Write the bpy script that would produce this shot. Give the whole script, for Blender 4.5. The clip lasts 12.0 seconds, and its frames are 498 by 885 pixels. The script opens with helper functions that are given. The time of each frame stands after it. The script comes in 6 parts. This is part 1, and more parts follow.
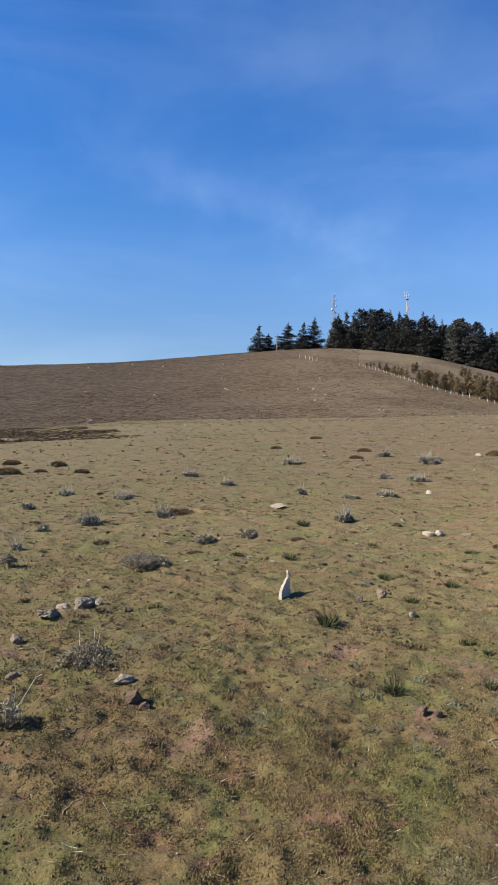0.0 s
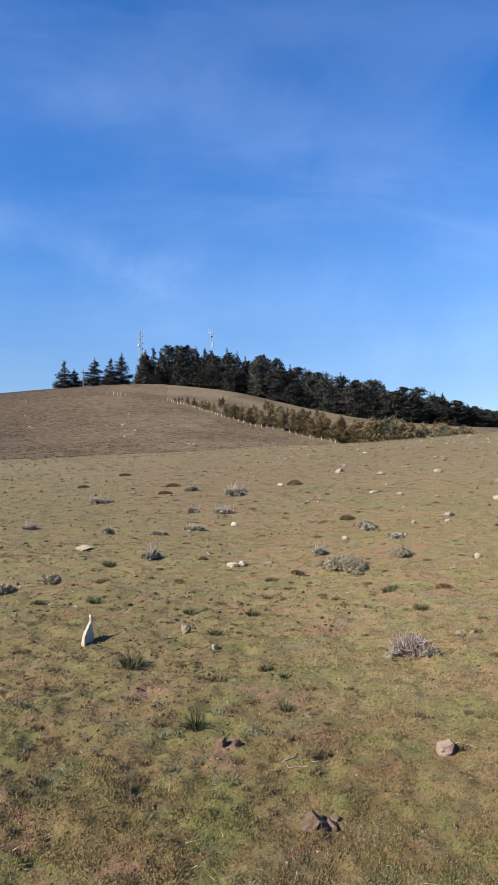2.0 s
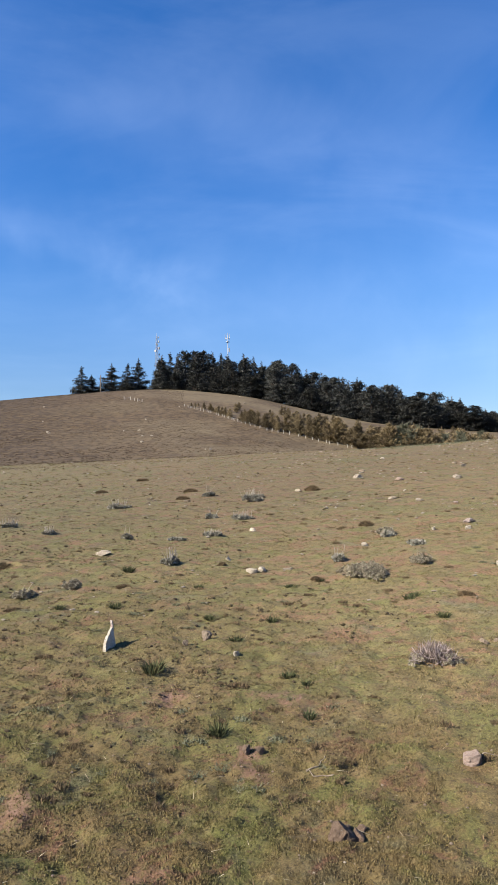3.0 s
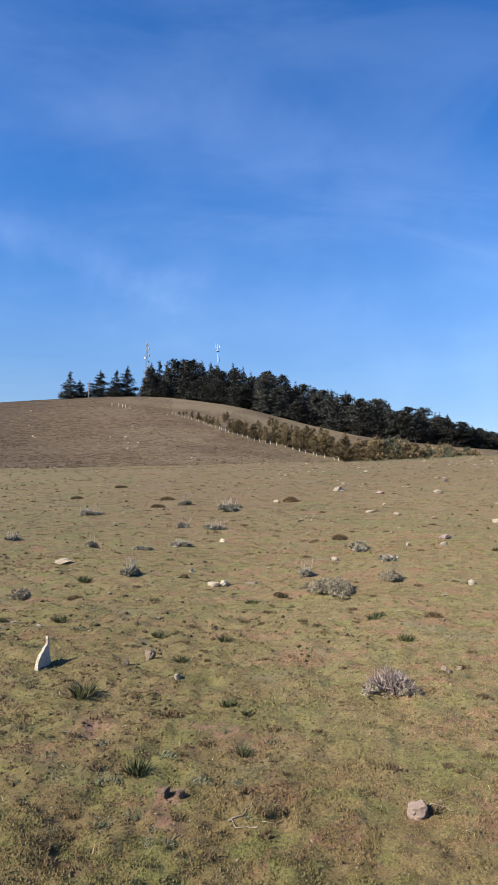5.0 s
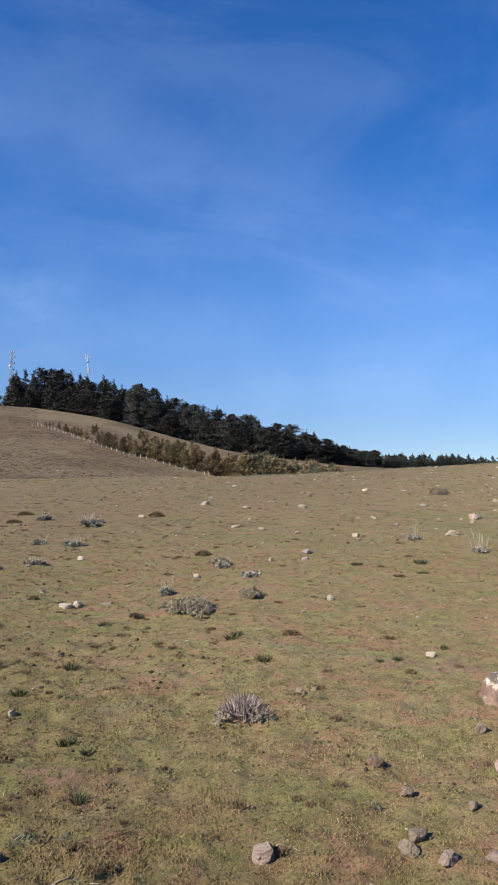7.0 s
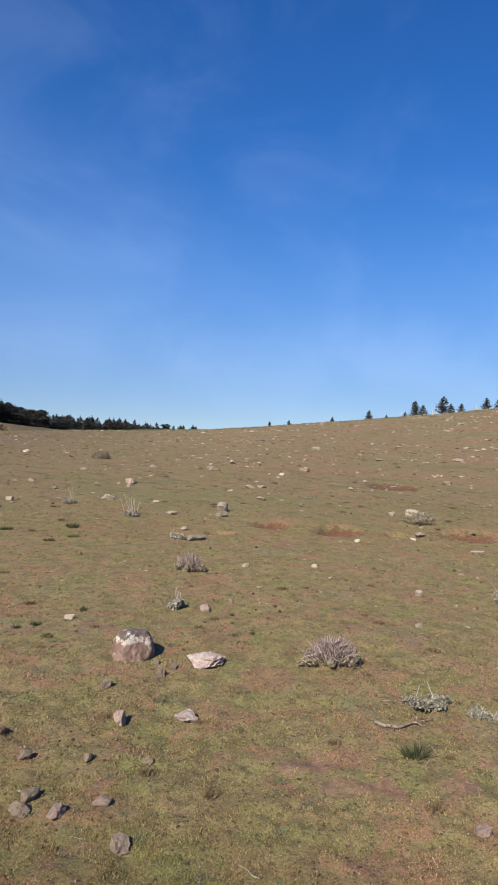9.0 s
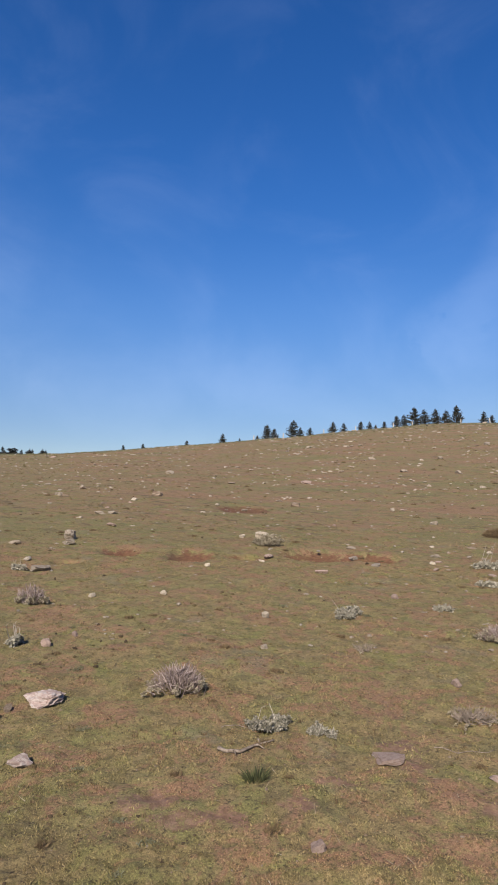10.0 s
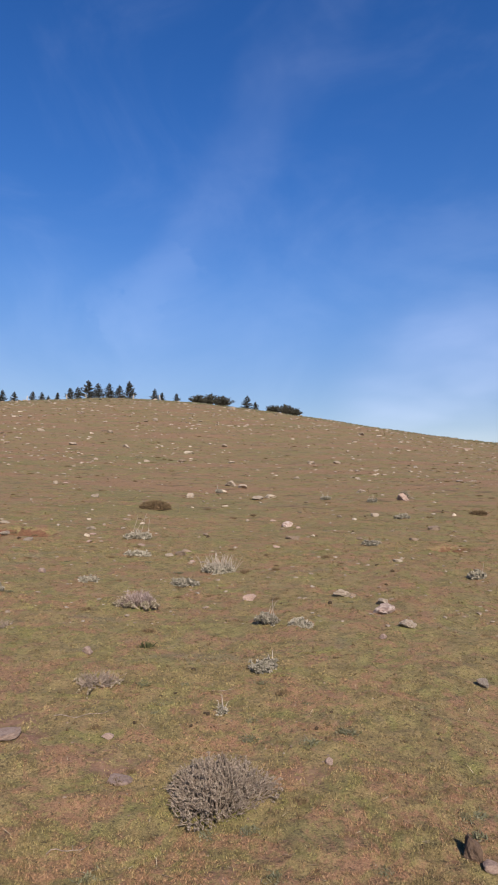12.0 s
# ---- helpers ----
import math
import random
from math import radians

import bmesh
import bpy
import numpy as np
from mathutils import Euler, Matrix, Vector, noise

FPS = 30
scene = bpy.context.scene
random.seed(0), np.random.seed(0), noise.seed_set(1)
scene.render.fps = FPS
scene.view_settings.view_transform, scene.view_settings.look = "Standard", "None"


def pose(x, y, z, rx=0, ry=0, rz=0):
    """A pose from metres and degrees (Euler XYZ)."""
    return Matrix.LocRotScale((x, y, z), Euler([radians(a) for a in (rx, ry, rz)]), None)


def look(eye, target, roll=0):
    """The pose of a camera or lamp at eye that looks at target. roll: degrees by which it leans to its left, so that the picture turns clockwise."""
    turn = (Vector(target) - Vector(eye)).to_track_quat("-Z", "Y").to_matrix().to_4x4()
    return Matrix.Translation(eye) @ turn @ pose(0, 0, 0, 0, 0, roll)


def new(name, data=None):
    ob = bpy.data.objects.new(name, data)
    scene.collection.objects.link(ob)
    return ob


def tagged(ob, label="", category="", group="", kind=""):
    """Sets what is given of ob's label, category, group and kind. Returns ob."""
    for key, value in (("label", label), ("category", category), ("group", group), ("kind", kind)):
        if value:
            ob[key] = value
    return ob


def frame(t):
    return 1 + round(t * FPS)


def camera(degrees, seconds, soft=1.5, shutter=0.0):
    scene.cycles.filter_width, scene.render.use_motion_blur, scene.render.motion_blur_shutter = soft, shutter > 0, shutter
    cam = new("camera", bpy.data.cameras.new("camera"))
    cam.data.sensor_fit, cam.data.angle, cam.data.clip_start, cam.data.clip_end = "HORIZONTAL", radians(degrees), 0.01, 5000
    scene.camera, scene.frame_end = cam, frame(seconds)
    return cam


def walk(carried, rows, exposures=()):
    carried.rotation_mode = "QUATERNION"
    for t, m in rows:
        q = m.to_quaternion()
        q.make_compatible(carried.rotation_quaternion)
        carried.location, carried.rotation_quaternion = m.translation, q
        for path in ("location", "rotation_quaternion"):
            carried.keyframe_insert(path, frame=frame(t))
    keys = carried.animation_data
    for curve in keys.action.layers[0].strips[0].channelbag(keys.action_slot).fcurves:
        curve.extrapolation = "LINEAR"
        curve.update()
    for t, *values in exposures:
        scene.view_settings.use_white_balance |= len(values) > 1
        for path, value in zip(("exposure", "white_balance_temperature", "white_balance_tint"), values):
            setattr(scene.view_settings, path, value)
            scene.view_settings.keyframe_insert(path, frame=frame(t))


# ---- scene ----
cam = camera(39.97, 12.0, soft=1.35)
PATH = [
    (0, (-0.000, 0.000, 1.500), (-0.0001, 2.0000, 1.5000), 1.14),
    (0.5, (0.032, -0.000, 1.495), (0.2172, 1.9908, 1.5268), -0.07),
    (1, (0.078, -0.039, 1.506), (0.4584, 1.9238, 1.5650), -1.45),
    (1.5, (0.088, -0.060, 1.516), (0.6019, 1.8708, 1.6012), -1.55),
    (2, (0.092, -0.074, 1.528), (0.6322, 1.8491, 1.6287), -1.45),
    (2.5, (0.071, -0.081, 1.533), (0.6068, 1.8413, 1.6602), -0.79),
    (2.7, (0.056, -0.075, 1.535), (0.5551, 1.8575, 1.6561), -0.89),
    (4.3, (0.136, 0.097, 1.495), (0.6700, 2.0220, 1.5953), -3.47),
    (4.5, (0.235, 0.145, 1.483), (0.7398, 2.0749, 1.6281), -4.12),
    (5, (0.396, 0.238, 1.521), (0.9241, 2.1614, 1.6675), 0.17),
    (5.5, (0.492, 0.329, 1.530), (1.2199, 2.1782, 1.7510), 0.42),
    (6, (0.538, 0.411, 1.540), (1.2770, 2.2566, 1.7578), 1.08),
    (6.5, (0.562, 0.450, 1.530), (1.3340, 2.2864, 1.7043), 1.21),
    (7, (0.576, 0.429, 1.531), (1.4530, 2.2167, 1.7204), 0.24),
    (7.5, (0.579, 0.397, 1.548), (1.6452, 2.0665, 1.8219), 1.01),
    (7.7, (0.582, 0.387, 1.548), (1.7377, 1.9962, 1.8230), 1.73),
    (9.3, (0.672, 0.299, 1.568), (2.3435, 1.3940, 1.6594), 1.15),
    (9.5, (0.687, 0.291, 1.566), (2.4001, 1.3153, 1.6877), 0.55),
    (10, (0.679, 0.250, 1.584), (2.4928, 1.0742, 1.7575), 0.62),
    (10.5, (0.707, 0.206, 1.589), (2.5955, 0.8302, 1.7983), -0.32),
    (11, (0.718, 0.173, 1.583), (2.6712, 0.5377, 1.8115), -0.99),
    (11.5, (0.698, 0.094, 1.591), (2.6910, 0.1454, 1.7446), 0.51),
    (12, (0.704, 0.018, 1.589), (2.6993, -0.0664, 1.6960), 0.87),
]
walk(cam, [(t, look(eye, target, roll)) for t, eye, target, roll in PATH],
     exposures=((0.0, 1.13, 6500, 8), (1.0, 1.22, 6500, 8), (2.5, 1.27, 6500, 8), (5.0, 1.23, 6500, 8), (5.5, 1.17, 6480, 8), (6.0, 0.98, 6450, 9), (7.0, 1.02, 6400, 10), (7.5, 1.06, 6400, 10), (9.5, 0.70, 6500, 13), (10.5, 0.62, 6600, 14), (12.0, 0.68, 6750, 17)))

# ---- daylight: a clear sky with thin cirrus and a low sun ----
SUN_BEARING, SUN_HEIGHT = 259.0, 35.0   # degrees clockwise from +y, degrees over the horizon
to_sun = Vector((math.sin(radians(SUN_BEARING)) * math.cos(radians(SUN_HEIGHT)),
                 math.cos(radians(SUN_BEARING)) * math.cos(radians(SUN_HEIGHT)),
                 math.sin(radians(SUN_HEIGHT))))
sun_data = bpy.data.lights.new("sun", "SUN")
sun_data.energy, sun_data.angle, sun_data.color = 5.0, radians(0.53), (1.0, 0.905, 0.76)
sun = new("sun", sun_data)
sun.rotation_mode = "QUATERNION"
sun.rotation_quaternion = to_sun.to_track_quat("Z", "Y")

world = bpy.data.worlds.new("sky")
scene.world = world
world.use_nodes = True
wn, wl = world.node_tree.nodes, world.node_tree.links
wn.clear()


def wnode(kind, **kw):
    n = wn.new(kind)
    for k, v in kw.items():
        n.inputs[k].default_value = v
    return n


sky = wn.new("ShaderNodeTexSky")
sky.sky_type, sky.sun_disc = "NISHITA", False
sky.sun_elevation, sky.sun_rotation = radians(SUN_HEIGHT), radians(SUN_BEARING)
sky.altitude, sky.air_density, sky.dust_density, sky.ozone_density = 1800.0, 1.0, 0.4, 2.0
geo = wn.new("ShaderNodeTexCoord")
# cirrus: faint broad veils
streak = wn.new("ShaderNodeMapping")
streak.inputs["Rotation"].default_value = (radians(18), radians(30), radians(-25))
streak.inputs["Scale"].default_value = (1.0, 2.4, 3.6)
wl.new(geo.outputs["Generated"], streak.inputs["Vector"])
wisp = wnode("ShaderNodeTexNoise", Scale=1.7, Detail=7.0, Roughness=0.55, Distortion=0.6)
wl.new(streak.outputs["Vector"], wisp.inputs["Vector"])
ramp = wn.new("ShaderNodeMapRange")
ramp.interpolation_type = "SMOOTHSTEP"
for k, v in (("From Min", 0.40), ("From Max", 0.72), ("To Min", 0.0), ("To Max", 0.035)):
    ramp.inputs[k].default_value = v
wl.new(wisp.outputs["Fac"], ramp.inputs["Value"])


def sky_way(bearing, up):
    b, e = radians(bearing), radians(up)
    return Vector((math.sin(b) * math.cos(e), math.cos(b) * math.cos(e), math.sin(e)))


def wmath(op, a, b):
    n = wn.new("ShaderNodeMath")
    n.operation = op
    for i, v in enumerate((a, b)):
        if isinstance(v, (int, float)):
            n.inputs[i].default_value = v
        else:
            wl.new(v, n.inputs[i])
    return n.outputs[0]


def wdot(way, source):
    n = wn.new("ShaderNodeVectorMath")
    n.operation = "DOT_PRODUCT"
    n.inputs[1].default_value = way
    wl.new(source, n.inputs[0])
    return n.outputs["Value"]


def wrange(value, lo, hi, a, b):
    n = wn.new("ShaderNodeMapRange")
    n.interpolation_type = "SMOOTHSTEP"
    for k, v in (("From Min", lo), ("From Max", hi), ("To Min", a), ("To Max", b)):
        n.inputs[k].default_value = v
    wl.new(value, n.inputs["Value"])
    return n.outputs["Result"]


# single long wisps and streaks: bearing and height of both ends, breadth in degrees, strength
ruffle = wnode("ShaderNodeTexNoise", Scale=5.0, Detail=5.0, Roughness=0.55, Distortion=0.3)
wl.new(geo.outputs["Generated"], ruffle.inputs["Vector"])
bend = wn.new("ShaderNodeVectorMath")
bend.operation = "MULTIPLY_ADD"
centred = wn.new("ShaderNodeVectorMath")
centred.operation = "SUBTRACT"
centred.inputs[1].default_value = (0.5, 0.5, 0.5)
wl.new(ruffle.outputs["Color"], centred.inputs[0])
wl.new(centred.outputs["Vector"], bend.inputs[0])
bend.inputs[1].default_value = (0.16, 0.16, 0.16)
wl.new(geo.outputs["Generated"], bend.inputs[2])
flow = bend.outputs["Vector"]
level_up = wn.new("ShaderNodeSeparateXYZ")
wl.new(geo.outputs["Generated"], level_up.inputs["Vector"])
cirrus = wmath("ADD", ramp.outputs["Result"], wrange(level_up.outputs["Z"], 0.04, 0.42, 0.034, 0.0))
for b0, e0, b1, e1, broad, much in ((-13.0, 22.6, 12.0, 15.6, 2.4, 0.038), (-20.0, 27.0, 4.0, 17.5, 6.0, 0.016), (4.0, 16.0, 44.0, 9.0, 8.0, 0.040),
                                    (0.0, 30.0, 44.0, 17.0, 8.0, 0.030), (84.0, 12.0, 99.0, 36.0, 4.5, 0.026), (74.0, 9.0, 81.0, 13.0, 3.0, 0.022),
                                    (62.0, 15.0, 67.0, 30.0, 5.0, 0.018), (48.0, 9.0, 76.0, 11.0, 4.0, 0.030)):
    a, b = sky_way(b0, e0), sky_way(b1, e1)
    off = wmath("ABSOLUTE", wdot(a.cross(b).normalized(), flow), 0.0)
    core = wrange(off, 0.0, radians(broad), 1.0, 0.0)
    half = (a.angle(b) / 2) * 1.5
    along = wrange(wdot((a + b).normalized(), flow), math.cos(half), math.cos(half * 0.2), 0.0, 1.0)
    shred_of = wrange(ruffle.outputs["Fac"], 0.30, 0.68, 0.35, 1.1)
    cirrus = wmath("ADD", cirrus, wmath("MULTIPLY", wmath("MULTIPLY", core, along), wmath("MULTIPLY", shred_of, much)))
mix = wn.new("ShaderNodeMix")
mix.data_type = "RGBA"
mix.inputs["B"].default_value = (8.2, 9.4, 11.8, 1)
wl.new(cirrus, mix.inputs["Factor"])
deep = wnode("ShaderNodeHueSaturation", Hue=0.510, Saturation=1.33, Value=1.0)
wl.new(sky.outputs["Color"], deep.inputs["Color"])
tone = wn.new("ShaderNodeMix")
tone.data_type, tone.blend_type = "RGBA", "MULTIPLY"
tone.inputs["Factor"].default_value, tone.inputs["B"].default_value = 1.0, (0.89, 0.985, 1.0, 1)
wl.new(deep.outputs["Color"], tone.inputs["A"])
# the sky is deepest a quarter turn away from the sun
depth = wn.new("ShaderNodeMix")
depth.data_type, depth.blend_type = "RGBA", "MULTIPLY"
depth.inputs["B"].default_value = (0.84, 0.95, 1.00, 1)
wl.new(wrange(wdot(sky_way(SUN_BEARING - 180.0, 90.0 - SUN_HEIGHT), geo.outputs["Generated"]), 0.70, 0.97, 0.0, 1.0), depth.inputs["Factor"])
wl.new(tone.outputs["Result"], depth.inputs["A"])
# thin haze takes the glare off the sky low over the hills
rise = wn.new("ShaderNodeSeparateXYZ")
wl.new(geo.outputs["Generated"], rise.inputs["Vector"])
low = wn.new("ShaderNodeMapRange")
low.interpolation_type = "SMOOTHSTEP"
for k, v in (("From Min", 0.0), ("From Max", 0.48), ("To Min", 1.0), ("To Max", 0.0)):
    low.inputs[k].default_value = v
wl.new(rise.outputs["Z"], low.inputs["Value"])
haze = wn.new("ShaderNodeMix")
haze.data_type, haze.blend_type = "RGBA", "MULTIPLY"
haze.inputs["B"].default_value = (1.10, 0.84, 0.70, 1)
wl.new(low.outputs["Result"], haze.inputs["Factor"])
wl.new(depth.outputs["Result"], haze.inputs["A"])
rim = wn.new("ShaderNodeMapRange")
rim.interpolation_type = "SMOOTHSTEP"
for k, v in (("From Min", 0.03), ("From Max", 0.30), ("To Min", 1.0), ("To Max", 0.0)):
    rim.inputs[k].default_value = v
wl.new(rise.outputs["Z"], rim.inputs["Value"])
murk = wn.new("ShaderNodeMix")
murk.data_type, murk.blend_type = "RGBA", "MULTIPLY"
murk.inputs["B"].default_value = (0.58, 0.63, 0.72, 1)
wl.new(rim.outputs["Result"], murk.inputs["Factor"])
wl.new(haze.outputs["Result"], murk.inputs["A"])
wl.new(murk.outputs["Result"], mix.inputs["A"])
# a low bank of thin cloud over the shoulder of the slope
bank = wn.new("ShaderNodeVectorMath")
bank.operation = "DOT_PRODUCT"
bank.inputs[1].default_value = (math.sin(radians(110)) * math.cos(radians(5)), math.cos(radians(110)) * math.cos(radians(5)), math.sin(radians(5)))
wl.new(geo.outputs["Generated"], bank.inputs[0])
close = wn.new("ShaderNodeMapRange")
close.interpolation_type = "SMOOTHSTEP"
for k, v in (("From Min", 0.978), ("From Max", 1.0), ("To Min", 0.0), ("To Max", 1.0)):
    close.inputs[k].default_value = v
wl.new(bank.outputs["Value"], close.inputs["Value"])
shred = wn.new("ShaderNodeMapping")
shred.inputs["Rotation"].default_value = (radians(-28), 0, 0)
shred.inputs["Scale"].default_value = (3.0, 2.5, 7.0)
wl.new(geo.outputs["Generated"], shred.inputs["Vector"])
fleece = wnode("ShaderNodeTexNoise", Scale=2.0, Detail=3.0, Roughness=0.4, Distortion=0.3)
wl.new(shred.outputs["Vector"], fleece.inputs["Vector"])
fleck = wn.new("ShaderNodeMapRange")
fleck.interpolation_type = "SMOOTHSTEP"
for k, v in (("From Min", 0.25), ("From Max", 0.75), ("To Min", 0.04), ("To Max", 0.21)):
    fleck.inputs[k].default_value = v
wl.new(fleece.outputs["Fac"], fleck.inputs["Value"])
both = wn.new("ShaderNodeMath")
both.operation = "MULTIPLY"
wl.new(close.outputs["Result"], both.inputs[0])
wl.new(fleck.outputs["Result"], both.inputs[1])
cloud = wn.new("ShaderNodeMix")
cloud.data_type = "RGBA"
cloud.inputs["B"].default_value = (7.6, 8.6, 11.2, 1)
wl.new(both.outputs[0], cloud.inputs["Factor"])
wl.new(mix.outputs["Result"], cloud.inputs["A"])
bg = wnode("ShaderNodeBackground", Strength=0.094)
wl.new(cloud.outputs["Result"], bg.inputs["Color"])
wo = wn.new("ShaderNodeOutputWorld")
wl.new(bg.outputs["Background"], wo.inputs["Surface"])

# ---- materials ----
def material(name, rough=0.9):
    m = bpy.data.materials.new(name)
    m.use_nodes = True
    nt = m.node_tree
    b = nt.nodes["Principled BSDF"]
    b.inputs["Roughness"].default_value = rough
    b.inputs["Specular IOR Level"].default_value = 0.25
    return m, nt.nodes, nt.links, b


def noise_node(nodes, links, vec, scale, detail=4.0, rough=0.55, dist=0.0):
    n = nodes.new("ShaderNodeTexNoise")
    n.inputs["Scale"].default_value, n.inputs["Detail"].default_value = scale, detail
    n.inputs["Roughness"].default_value, n.inputs["Distortion"].default_value = rough, dist
    if vec:
        links.new(vec, n.inputs["Vector"])
    return n.outputs["Fac"]


def ramp_node(nodes, links, fac, lo, hi, a=0.0, b=1.0):
    n = nodes.new("ShaderNodeMapRange")
    n.interpolation_type = "SMOOTHSTEP"
    for k, v in (("From Min", lo), ("From Max", hi), ("To Min", a), ("To Max", b)):
        n.inputs[k].default_value = v
    links.new(fac, n.inputs["Value"])
    return n.outputs["Result"]


def mix_node(nodes, links, fac, a, b, blend="MIX"):
    n = nodes.new("ShaderNodeMix")
    n.data_type, n.blend_type = "RGBA", blend
    for key, v in (("Factor", fac), ("A", a), ("B", b)):
        if isinstance(v, (int, float)):
            n.inputs[key].default_value = v
        elif isinstance(v, tuple):
            n.inputs[key].default_value = (*v, 1.0)
        else:
            links.new(v, n.inputs[key])
    return n.outputs["Result"]


def bump_node(nodes, links, height_out, strength, distance):
    n = nodes.new("ShaderNodeBump")
    n.inputs["Strength"].default_value, n.inputs["Distance"].default_value = strength, distance
    links.new(height_out, n.inputs["Height"])
    return n


def math_node(nodes, links, op, a, b):
    n = nodes.new("ShaderNodeMath")
    n.operation = op
    for i, v in enumerate((a, b)):
        if isinstance(v, (int, float)):
            n.inputs[i].default_value = v
        else:
            links.new(v, n.inputs[i])
    return n.outputs[0]


def turf_tone(nodes, links, pos):
    """The turf's colour at a place: olive moss, green flushes, brown and rusty patches, paler and redder up the slope.
    """
    n_big = noise_node(nodes, links, pos, 0.16, 3.0)
    n_mid = noise_node(nodes, links, pos, 2.2, 7.0, 0.70, 0.5)
    n_patch = noise_node(nodes, links, pos, 3.1, 6.0, 0.66, 0.6)
    n_red = noise_node(nodes, links, pos, 4.2, 7.0, 0.70, 0.7)
    n_herb = noise_node(nodes, links, pos, 1.5, 6.0, 0.68, 0.5)
    n_fine = noise_node(nodes, links, pos, 26.0, 5.0, 0.70)
    olive, straw, brown = (0.088, 0.084, 0.026), (0.150, 0.120, 0.054), (0.108, 0.076, 0.032)
    split = nodes.new("ShaderNodeSeparateXYZ")
    links.new(pos, split.inputs["Vector"])
    east = ramp_node(nodes, links, split.outputs["X"], 0.8, 4.0, 0.0, 0.075)
    n_mid = math_node(nodes, links, "ADD", n_mid, math_node(nodes, links, "MULTIPLY", east, 0.5))
    base = mix_node(nodes, links, ramp_node(nodes, links, n_mid, 0.38, 0.56), olive, brown)
    base = mix_node(nodes, links, ramp_node(nodes, links, n_big, 0.35, 0.68, 0.0, 0.45), base, straw)
    base = mix_node(nodes, links, ramp_node(nodes, links, n_patch, 0.43, 0.33, 0.0, 0.75), base, (0.095, 0.098, 0.029))
    base = mix_node(nodes, links, ramp_node(nodes, links, n_herb, 0.55, 0.66, 0.0, 0.55), base, (0.092, 0.088, 0.052))
    n_rust = math_node(nodes, links, "ADD", n_red, math_node(nodes, links, "MULTIPLY", east, 0.75))
    torn = ramp_node(nodes, links, n_fine, 0.36, 0.56, 0.25, 1.0)
    base = mix_node(nodes, links, math_node(nodes, links, "MULTIPLY", torn, ramp_node(nodes, links, n_rust, 0.54, 0.63, 0.0, 0.90)), base, (0.120, 0.062, 0.040))
    # rustier tan away from the hollow; extra brightness upslope is put into the colour
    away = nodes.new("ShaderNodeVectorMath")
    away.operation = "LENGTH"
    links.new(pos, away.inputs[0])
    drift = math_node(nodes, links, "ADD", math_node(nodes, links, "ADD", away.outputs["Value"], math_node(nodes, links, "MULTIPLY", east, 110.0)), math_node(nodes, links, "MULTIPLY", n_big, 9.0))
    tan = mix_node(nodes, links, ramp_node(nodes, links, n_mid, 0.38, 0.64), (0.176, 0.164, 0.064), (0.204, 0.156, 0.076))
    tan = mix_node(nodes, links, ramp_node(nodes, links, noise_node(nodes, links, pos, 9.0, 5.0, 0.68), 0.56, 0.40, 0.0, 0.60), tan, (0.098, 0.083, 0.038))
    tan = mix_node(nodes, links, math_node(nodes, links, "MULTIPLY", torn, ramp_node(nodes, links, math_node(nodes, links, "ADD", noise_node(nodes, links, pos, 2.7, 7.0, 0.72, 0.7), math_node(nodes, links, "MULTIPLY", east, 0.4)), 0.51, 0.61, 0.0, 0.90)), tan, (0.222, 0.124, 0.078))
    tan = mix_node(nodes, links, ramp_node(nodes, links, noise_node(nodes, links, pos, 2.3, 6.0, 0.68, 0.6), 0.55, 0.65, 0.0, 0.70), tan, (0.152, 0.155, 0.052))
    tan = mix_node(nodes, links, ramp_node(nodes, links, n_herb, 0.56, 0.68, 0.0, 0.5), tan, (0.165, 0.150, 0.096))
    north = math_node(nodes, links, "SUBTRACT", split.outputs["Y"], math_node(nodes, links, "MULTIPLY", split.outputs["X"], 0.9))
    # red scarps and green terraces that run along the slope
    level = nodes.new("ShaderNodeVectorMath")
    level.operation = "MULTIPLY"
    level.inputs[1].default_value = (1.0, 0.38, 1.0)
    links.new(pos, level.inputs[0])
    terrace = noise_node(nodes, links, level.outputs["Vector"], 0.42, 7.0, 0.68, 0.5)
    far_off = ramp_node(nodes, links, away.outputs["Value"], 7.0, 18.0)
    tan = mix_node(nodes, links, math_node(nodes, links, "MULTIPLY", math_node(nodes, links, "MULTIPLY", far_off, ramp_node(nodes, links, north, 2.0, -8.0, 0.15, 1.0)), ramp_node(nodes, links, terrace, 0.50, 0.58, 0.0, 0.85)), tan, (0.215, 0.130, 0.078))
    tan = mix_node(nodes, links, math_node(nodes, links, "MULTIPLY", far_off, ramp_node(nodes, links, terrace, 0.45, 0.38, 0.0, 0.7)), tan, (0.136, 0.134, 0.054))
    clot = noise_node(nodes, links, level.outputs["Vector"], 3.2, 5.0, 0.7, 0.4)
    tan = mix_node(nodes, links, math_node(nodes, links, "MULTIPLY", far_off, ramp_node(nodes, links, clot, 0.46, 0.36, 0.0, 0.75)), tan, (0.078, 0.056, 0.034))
    # the tan is multiplied darker to the north, balancing brightness against the east slope
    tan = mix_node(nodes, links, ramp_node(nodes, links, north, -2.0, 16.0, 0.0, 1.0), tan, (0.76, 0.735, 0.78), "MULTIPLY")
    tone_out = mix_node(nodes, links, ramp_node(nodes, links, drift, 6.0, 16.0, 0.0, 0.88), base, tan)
    return tone_out, n_fine, away.outputs["Value"], split


